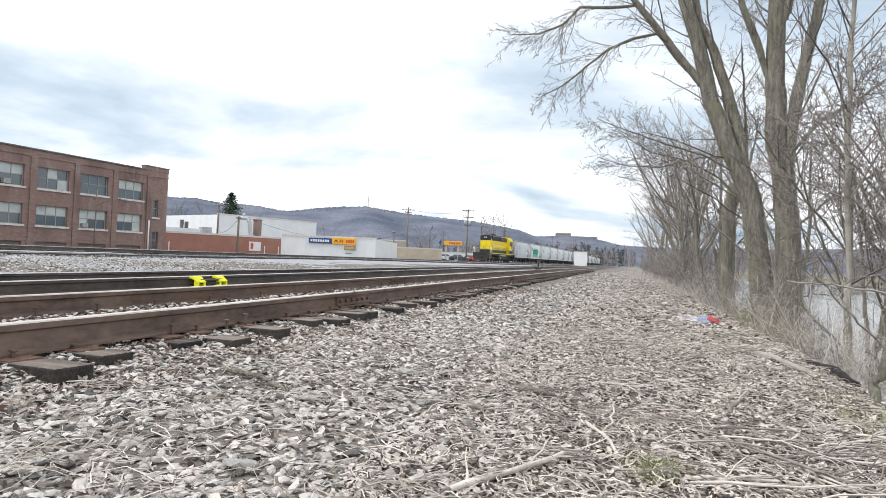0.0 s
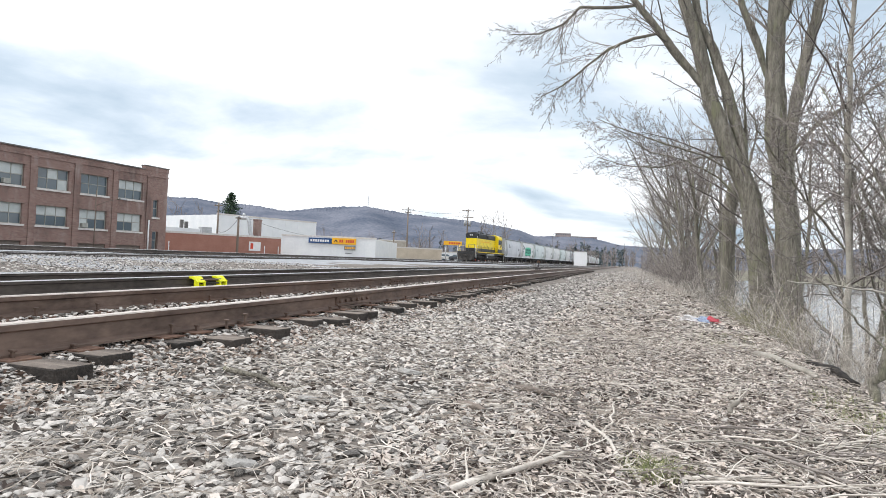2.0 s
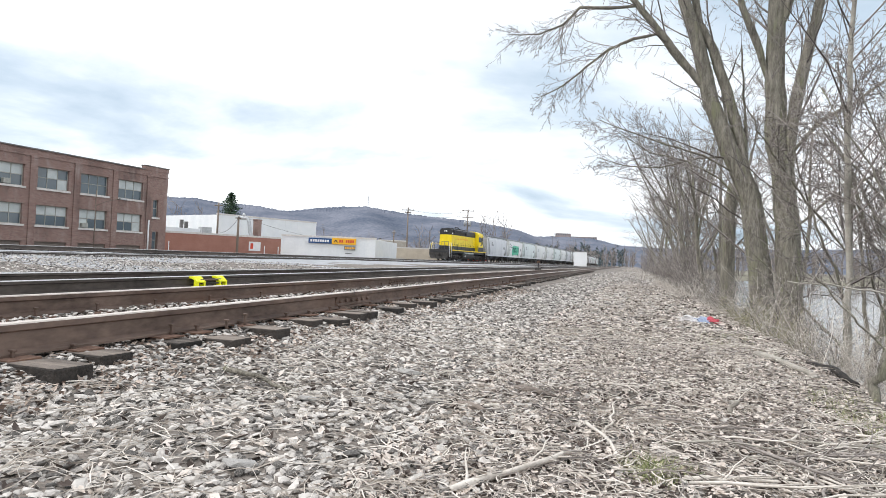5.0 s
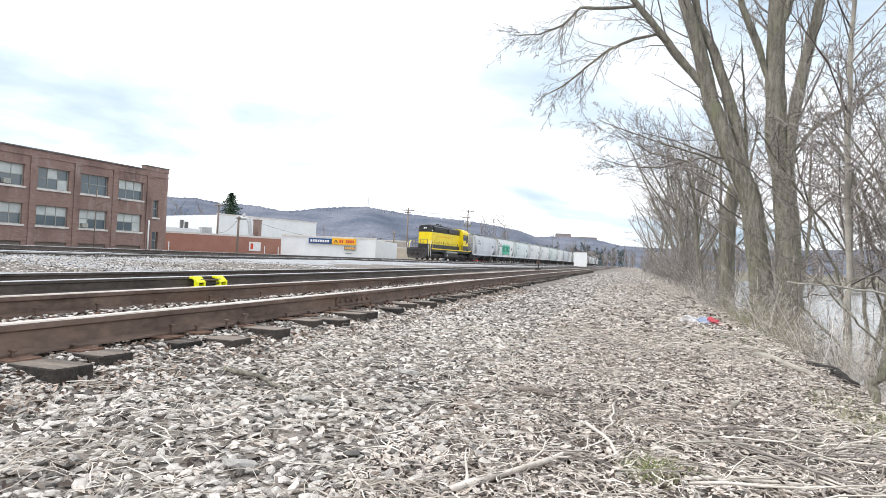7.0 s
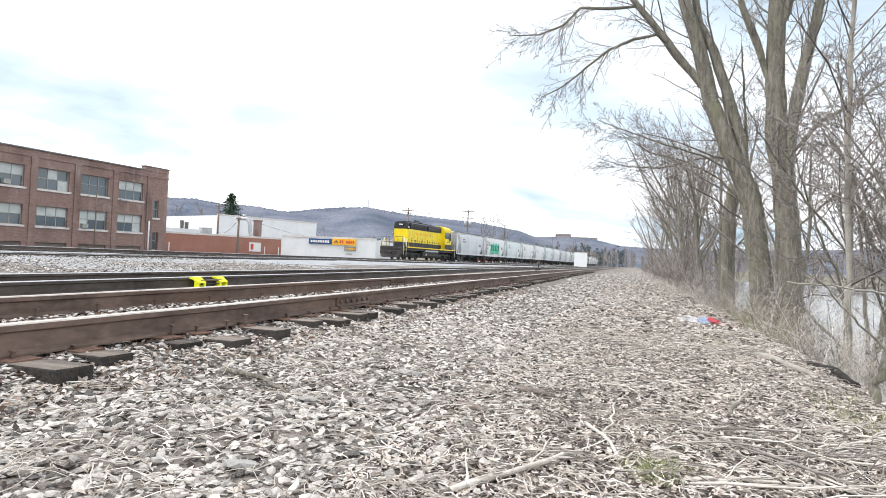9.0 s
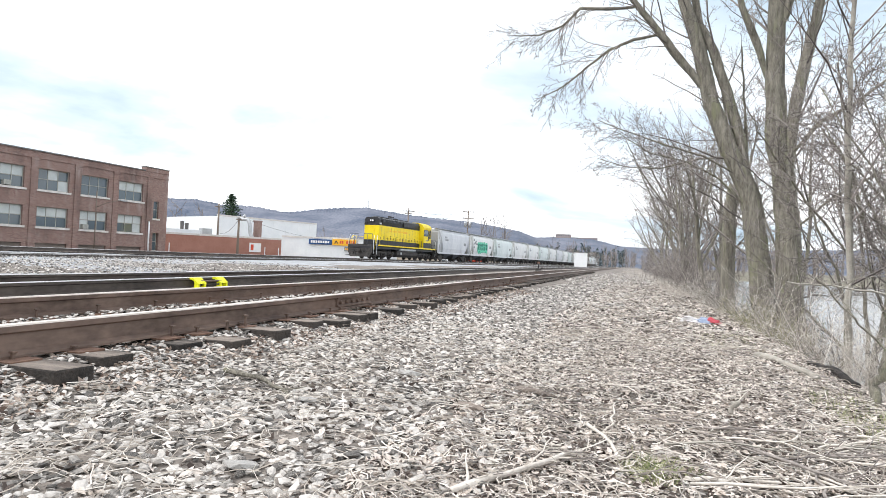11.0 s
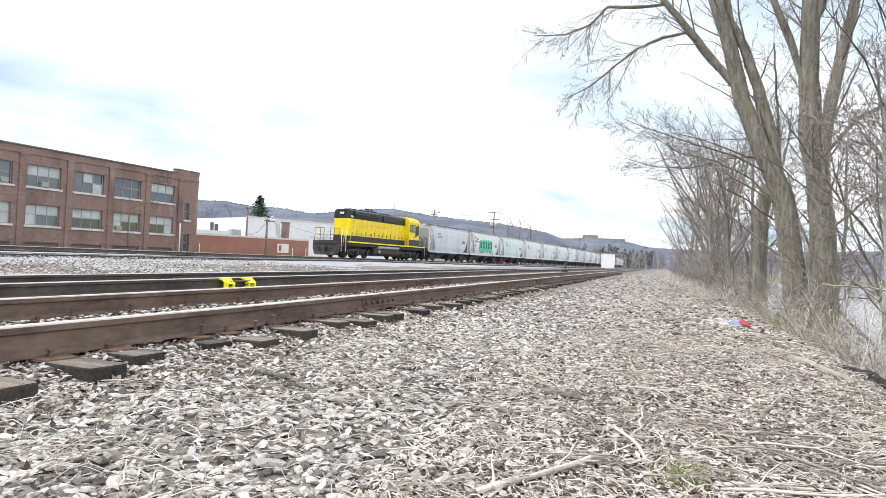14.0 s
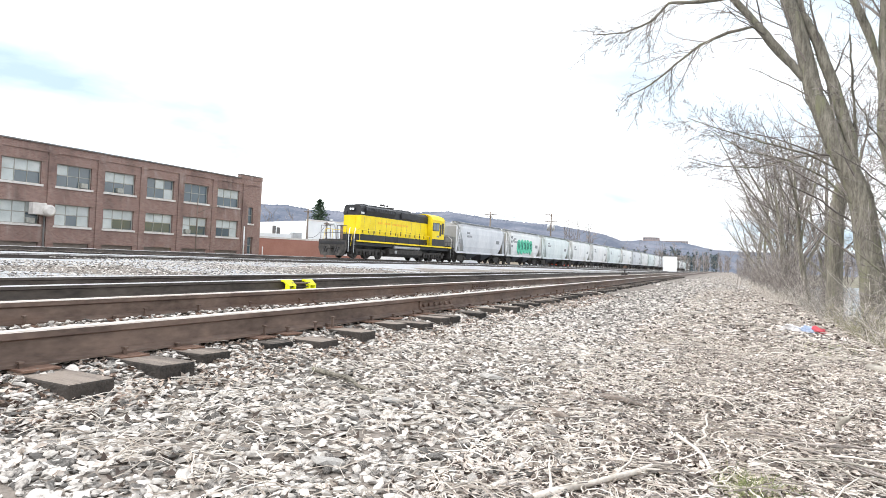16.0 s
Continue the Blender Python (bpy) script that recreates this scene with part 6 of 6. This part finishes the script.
fallen("fallen_branch", "thin dark stick on the path", [(-0.72, 3.95, 0.0), (-0.58, 3.87, 0.01), (-0.45, 3.82, 0.0)], 0.024, 0.016, M["tie"], 2, 6)
fallen("bark_piece", "dark slab of bark on the path", [(-0.92, 3.34, 0.0), (-0.84, 3.32, 0.01), (-0.76, 3.30, 0.0)], 0.022, 0.016, M["tie"], 0, 13)
fallen("fallen_branch", "stout pale stick end in the litter", [(0.2, 2.6, 0.01), (0.4, 2.66, 0.015), (0.75, 2.72, 0.0)], 0.011, 0.006, M["straw"], 4, 14)
fallen("fallen_branch", "broken grey stub of wood standing in the litter", [(0.54, 3.86, 0.0), (0.54, 3.9, 0.06), (0.6, 3.93, 0.07)], 0.014, 0.012, M["palebark"], 0, 15)
fallen("fallen_branch", "thin dark stick lying across the litter", [(0.04, 3.6, 0.01), (0.22, 3.56, 0.02), (0.45, 3.53, 0.01)], 0.007, 0.004, M["twig"], 2, 16)
tall_tree("bank_sapling", "short grey young tree at the edge of the bank", [([(1.72, 5.38, -0.55), (1.74, 5.4, -0.28), (1.78, 5.4, -0.08), (1.9, 5.42, 0.25), (2.0, 5.45, 0.7)], 0.045, 0.02, (4, 3, 2), (0.2, 0.4))], 0.02, 17, M["bark"], "bank trees")
fallen("fallen_branch", "thin brown branch in the litter", [(0.3, 3.4, 0.03), (0.75, 3.45, 0.05), (1.2, 3.1, 0.02)], 0.006, 0.003, M["twig"], 7, 7)
fallen("fallen_branch", "brown branch with side twigs in the litter", [(0.45, 3.2, 0.03), (0.7, 2.75, 0.05), (1.05, 2.45, 0.02)], 0.008, 0.004, M["twig"], 8, 8)
fallen("fallen_branch", "tangle of dry twigs by the bank", [(1.1, 3.6, 0.03), (1.4, 3.2, 0.12), (1.55, 2.9, 0.08)], 0.007, 0.004, M["straw"], 9, 9)
fallen("fallen_branch", "dead bough leaning over the bank", over_bank((1.54, 6.25, 0.58), (1.68, 6.2, 0.40), (1.86, 6.2, 0.19), (2.1, 6.15, -0.06), (2.5, 6.1, -0.75)), 0.008, 0.011, M["bark"], 4, 10)
fallen("fallen_branch", "pale broken sapling leaning across the brush", over_bank((1.62, 7.7, 0.51), (2.03, 7.7, 0.50), (2.55, 7.7, 0.45), (3.2, 7.7, 0.2), (3.8, 7.7, -1.8)), 0.008, 0.010, M["palebark"], 5, 11)
fallen("fallen_branch", "dark stick lying by the ties", [(-2.35, 3.2, 0.02), (-1.95, 3.05, 0.03), (-1.75, 2.9, 0.0)], 0.018, 0.008, M["bark"], 2, 12)
rng = random.Random(81)
for k in range(26):
    x, y, a, L = rng.uniform(-1.2, 1.5), rng.uniform(2.0, 9), rng.uniform(0, 6.28), rng.uniform(0.25, 0.8)
    fallen("fallen_branch", "thin dry stick in the leaf litter", [(x, y, 0.01), (x + math.cos(a) * L / 2 + rng.uniform(-0.06, 0.06), y + math.sin(a) * L / 2, 0.04), (x + math.cos(a) * L, y + math.sin(a) * L, 0.015)], rng.uniform(0.004, 0.010), 0.003, rng.choice((M["straw"], M["twig"], M["straw"])), rng.randint(2, 6), 300 + k)

rng = random.Random(83)
for k in range(30):
    x, y, a, L = rng.uniform(0.0, 1.5), rng.uniform(2.15, 3.4), rng.gauss(-0.4, 0.9), rng.uniform(0.4, 1.1)
    fallen("fallen_branch", "long pale dry stick in a heap of brushwood", [(x, y, 0.02), (x + math.cos(a) * L / 2 + rng.uniform(-0.05, 0.05), y + math.sin(a) * L / 2, rng.uniform(0.03, 0.09)), (x + math.cos(a) * L, y + math.sin(a) * L, 0.02)], rng.uniform(0.003, 0.007), 0.002, rng.choice((M["straw"], M["straw"], M["twig"], M["palebark"])), rng.randint(1, 4), 500 + k)

# ---------- loose ballast, leaves and stalks ----------
g = np.random.default_rng(7)
PHI = (1 + 5 ** 0.5) / 2
ICO_V = np.array([(-1, PHI, 0), (1, PHI, 0), (-1, -PHI, 0), (1, -PHI, 0), (0, -1, PHI), (0, 1, PHI), (0, -1, -PHI), (0, 1, -PHI), (PHI, 0, -1), (PHI, 0, 1), (-PHI, 0, -1), (-PHI, 0, 1)]) / 1.9
ICO_F = np.array([(0, 11, 5), (0, 5, 1), (0, 1, 7), (0, 7, 10), (0, 10, 11), (1, 5, 9), (5, 11, 4), (11, 10, 2), (10, 7, 6), (7, 1, 8), (3, 9, 4), (3, 4, 2), (3, 2, 6), (3, 6, 8), (3, 8, 9), (4, 9, 5), (2, 4, 11), (6, 2, 10), (8, 6, 7), (9, 8, 1)])


def turns(n, tilt):
    """Random turns about z with some tilt, as n 3 x 3 matrices."""
    a, b, c = g.uniform(0, 6.283, n), g.normal(0, tilt, n), g.normal(0, tilt, n)
    ca, sa, cb, sb, cc, sc = np.cos(a), np.sin(a), np.cos(b), np.sin(b), np.cos(c), np.sin(c)
    one, nil = np.ones(n), np.zeros(n)
    rz = np.stack([ca, -sa, nil, sa, ca, nil, nil, nil, one], 1).reshape(n, 3, 3)
    rx = np.stack([one, nil, nil, nil, cb, -sb, nil, sb, cb], 1).reshape(n, 3, 3)
    ry = np.stack([cc, nil, sc, nil, one, nil, -sc, nil, cc], 1).reshape(n, 3, 3)
    return rz @ rx @ ry


def scatter(n, x0, x1, y0, y1, power=1.0):
    x = g.uniform(x0, x1, n)
    y = y0 + (y1 - y0) * g.uniform(0, 1, n) ** power
    return x, y


def stones(name, label, x, y, z, size):
    n = len(x)
    v = ICO_V[None] * g.uniform(0.72, 1.28, (n, 12, 1))
    v = v * (size[:, None, None] * np.stack([g.uniform(0.7, 1.35, n), g.uniform(0.6, 1.0, n), g.uniform(0.2, 0.46, n)], 1)[:, None, :])
    v = np.einsum("nij,nkj->nki", turns(n, 0.28), v) + np.stack([x, y, z], 1)[:, None, :]
    f = (ICO_F[None] + (np.arange(n) * 12)[:, None, None]).reshape(-1, 3)
    ob = raw(name, v.reshape(-1, 3).tolist(), f.tolist(), M["stone"])
    return tagged(ob, label, "stones", kind="stuff")


def gz(x, y):
    return np.array([ground_z(a, b) for a, b in zip(x, y)])


lots = []


def bed(n, x0, x1, y0, y1, p, s0, s1):
    x, y = scatter(n, x0, x1, y0, y1, p)
    lots.append((x, y, g.uniform(s0, s1, n) * g.uniform(0.7, 1.35, n)))


bed(12500, -2.95, -0.5, 1.2, 7.5, 1.5, 0.011, 0.028)
bed(4200, -3.04, -2.2, 1.2, 10, 1.4, 0.010, 0.024)
bed(6500, -2.75, -0.4, 5.5, 14, 1.3, 0.014, 0.034)
bed(4200, -2.75, -0.2, 13, 34, 1.5, 0.022, 0.045)
bed(9000, -0.9, 1.5, 1.7, 10, 1.4, 0.008, 0.022)
bed(2500, -0.4, 1.2, 8, 26, 1.3, 0.015, 0.034)
bed(8500, -5.6, -2.9, 1.0, 18, 1.3, 0.012, 0.030)
bed(3200, -3.2, 1.4, 28, 85, 1.3, 0.035, 0.07)
bed(3000, -8.6, -5.2, 1.5, 14, 1.2, 0.014, 0.035)
bed(9000, -16.0, -8.3, 2, 16, 1.0, 0.014, 0.032)
bed(4000, -24.0, -9.5, 12, 24, 1.0, 0.018, 0.034)
bed(2600, -2.75, 0.6, -4, 1.3, 1.0, 0.014, 0.035)
x, y, s = (np.concatenate([l[i] for l in lots]) for i in range(3))
sw, ss = np.array([near_x(b) for b in y]), np.array([siding_shift(b) for b in y])
keep = (np.abs(x - sw + 3.13) > 0.09) & (np.abs(x - sw + 4.635) > 0.09) & (np.abs(x - ss + 6.15) > 0.1) & (np.abs(x - ss + 7.62) > 0.1)
x, y, s, sw = x[keep], y[keep], s[keep], sw[keep]
z = gz(x, y) + s * g.uniform(-0.1, 0.35, len(s))
z[x < -8.4] += 0.02 + 0.06 * np.clip((-8.4 - x[x < -8.4]) / 8, 0, 1)
z[(x < -2.9) & (x > -5.4)] += 0.006
z[(x - sw < -4.1) & (x - sw > -4.56)] += 0.03
stones("ballast", "loose grey and tan crushed ballast stones", x, y, z, s)

# the stones nearest by the foot of the shoulder, singly
shapes = []
for k in range(6):
    v = ICO_V * g.uniform(0.75, 1.25, (12, 1)) * np.array([g.uniform(0.9, 1.3), g.uniform(0.7, 1.0), g.uniform(0.35, 0.6)])
    me = bpy.data.meshes.new("stone")
    me.from_pydata(v.tolist(), [], ICO_F.tolist())
    me.materials.append(M["stone_one"])
    shapes.append(me)
rng = random.Random(91)
for k in range(290):
    x, y, s = rng.uniform(-2.2, -0.5), rng.uniform(1.75, 3.6), rng.uniform(0.016, 0.036)
    piece("stone", shapes[k % 6], ground, Matrix.LocRotScale((x, y, ground_z(x, y) + s * 0.3), Euler((rng.gauss(0, 0.3), rng.gauss(0, 0.3), rng.uniform(0, 6.28))), (s, s, s)))
pale = shapes[1].copy()
pale.materials.clear()
pale.materials.append(M["palestone"])
for x, y, s in ((-1.37, 1.97, 0.06), (-1.43, 3.92, 0.075), (-2.1, 2.75, 0.05), (-1.62, 2.9, 0.05)):
    piece("stone", pale, ground, Matrix.LocRotScale((x, y, ground_z(x, y) + s * 0.3), Euler((0.1, 0.15, 0.4)), (s, s, s * 0.7)))


def leaves(n, x0, x1, y0, y1, p, size, name, label, material):
    """Curled dead leaves: two bent halves each."""
    x, y = scatter(n, x0, x1, y0, y1, p)
    s = g.uniform(0.6, 1.4, n) * size
    base = np.array([(-1, 0, 0.0), (0, -0.55, 0.28), (0, 0.0, 0.0), (0, 0.55, 0.28), (1, 0, 0.12)])
    v = base[None] * s[:, None, None] * np.stack([g.uniform(0.7, 1.3, n), g.uniform(0.6, 1.2, n), g.uniform(-0.6, 1.4, n)], 1)[:, None, :]
    v = np.einsum("nij,nkj->nki", turns(n, 0.45), v) + np.stack([x, y, gz(x, y) + 0.012], 1)[:, None, :]
    f = (np.array([(0, 1, 2), (1, 4, 2), (0, 2, 3), (2, 4, 3)])[None] + (np.arange(n) * 5)[:, None, None]).reshape(-1, 3)
    tagged(raw(name, v.reshape(-1, 3).tolist(), f.tolist(), material), label, "leaves", kind="stuff")


def stalks(n, x0, x1, y0, y1, p, length, r, name, label, material, lift=0.02, tilt=0.12):
    """Dry stalks lying about: thin three-sided bars with a bend."""
    x, y = scatter(n, x0, x1, y0, y1, p)
    L = length * g.uniform(0.35, 1.5, n)
    u = np.linspace(-0.5, 0.5, 5)
    bend = g.normal(0, 0.22, (n, 1)) * (u[None] ** 2 * 4 - 0.4) + g.normal(0, 0.08, (n, 1)) * np.sin(u * 9)[None]
    arch = np.abs(g.normal(0, 0.10, (n, 1))) * (1 - u[None] ** 2 * 4)
    spine = np.stack([np.broadcast_to(u, (n, 5)), bend, arch], 2) * L[:, None, None]
    ring = np.array([(0, 1, 0), (0, -0.5, 0.87), (0, -0.5, -0.87)])
    rr = (r * g.uniform(0.5, 1.5, n))[:, None, None, None]
    v = spine[:, :, None, :] + ring[None, None] * rr
    v = np.einsum("nij,nklj->nkli", turns(n, tilt), v) + np.stack([x, y, gz(x, y) + lift * g.uniform(0.2, 1.4, n)], 1)[:, None, None, :]
    one = np.array([(i * 3 + k, i * 3 + (k + 1) % 3, (i + 1) * 3 + (k + 1) % 3, (i + 1) * 3 + k) for i in range(4) for k in range(3)])
    f = (one[None] + (np.arange(n) * 15)[:, None, None]).reshape(-1, 4)
    tagged(raw(name, v.reshape(-1, 3).tolist(), f.tolist(), material), label, "stalks", kind="stuff")


leaves(33000, -1.0, 1.9, 1.7, 9, 1.5, 0.018, "leaf_litter", "brown and tan dead leaves on the ground", M["leaf"])
leaves(9000, -1.2, 2.2, 8, 34, 1.4, 0.036, "leaf_litter", "brown and tan dead leaves along the path", M["leaf"])
leaves(5200, -3.1, -2.42, 1.0, 16, 1.4, 0.020, "rusty_litter", "rust-brown leaf crumbs along the rail foot", M["rustlitter"])
leaves(4200, -4.6, -3.15, 1.0, 18, 1.4, 0.024, "rusty_litter", "rust-brown leaf crumbs between the rails", M["rustlitter"])
leaves(2600, -1.0, 1.9, -3, 1.8, 1.0, 0.03, "leaf_litter", "brown dead leaves scattered on the path", M["leaf"])
leaves(2200, -2.8, -0.8, 1.3, 8, 1.3, 0.024, "leaf_litter", "scattered dead leaves among the ballast", M["leaf"])
leaves(4500, -4.6, -3.1, 1.3, 14, 1.2, 0.03, "leaf_litter", "rusty dead leaves between the rails", M["leaf"])
stalks(4200, -0.9, 1.8, 1.8, 8, 1.4, 0.15, 0.0020, "dry_stalks", "pale dry grass stalks lying on the ground", M["straw"])
stalks(2200, -1.0, 2.0, 7, 30, 1.4, 0.22, 0.0035, "dry_stalks", "pale dry grass stalks along the path", M["straw"])
stalks(1300, -2.6, -0.8, 1.5, 7, 1.3, 0.18, 0.0022, "dry_stalks", "dry stalks on the ballast shoulder", M["straw"])
stalks(800, -0.8, 1.8, 1.9, 9, 1.3, 0.22, 0.0022, "dry_twigs", "brown dry twigs in the leaf litter", M["twig"])

motions()
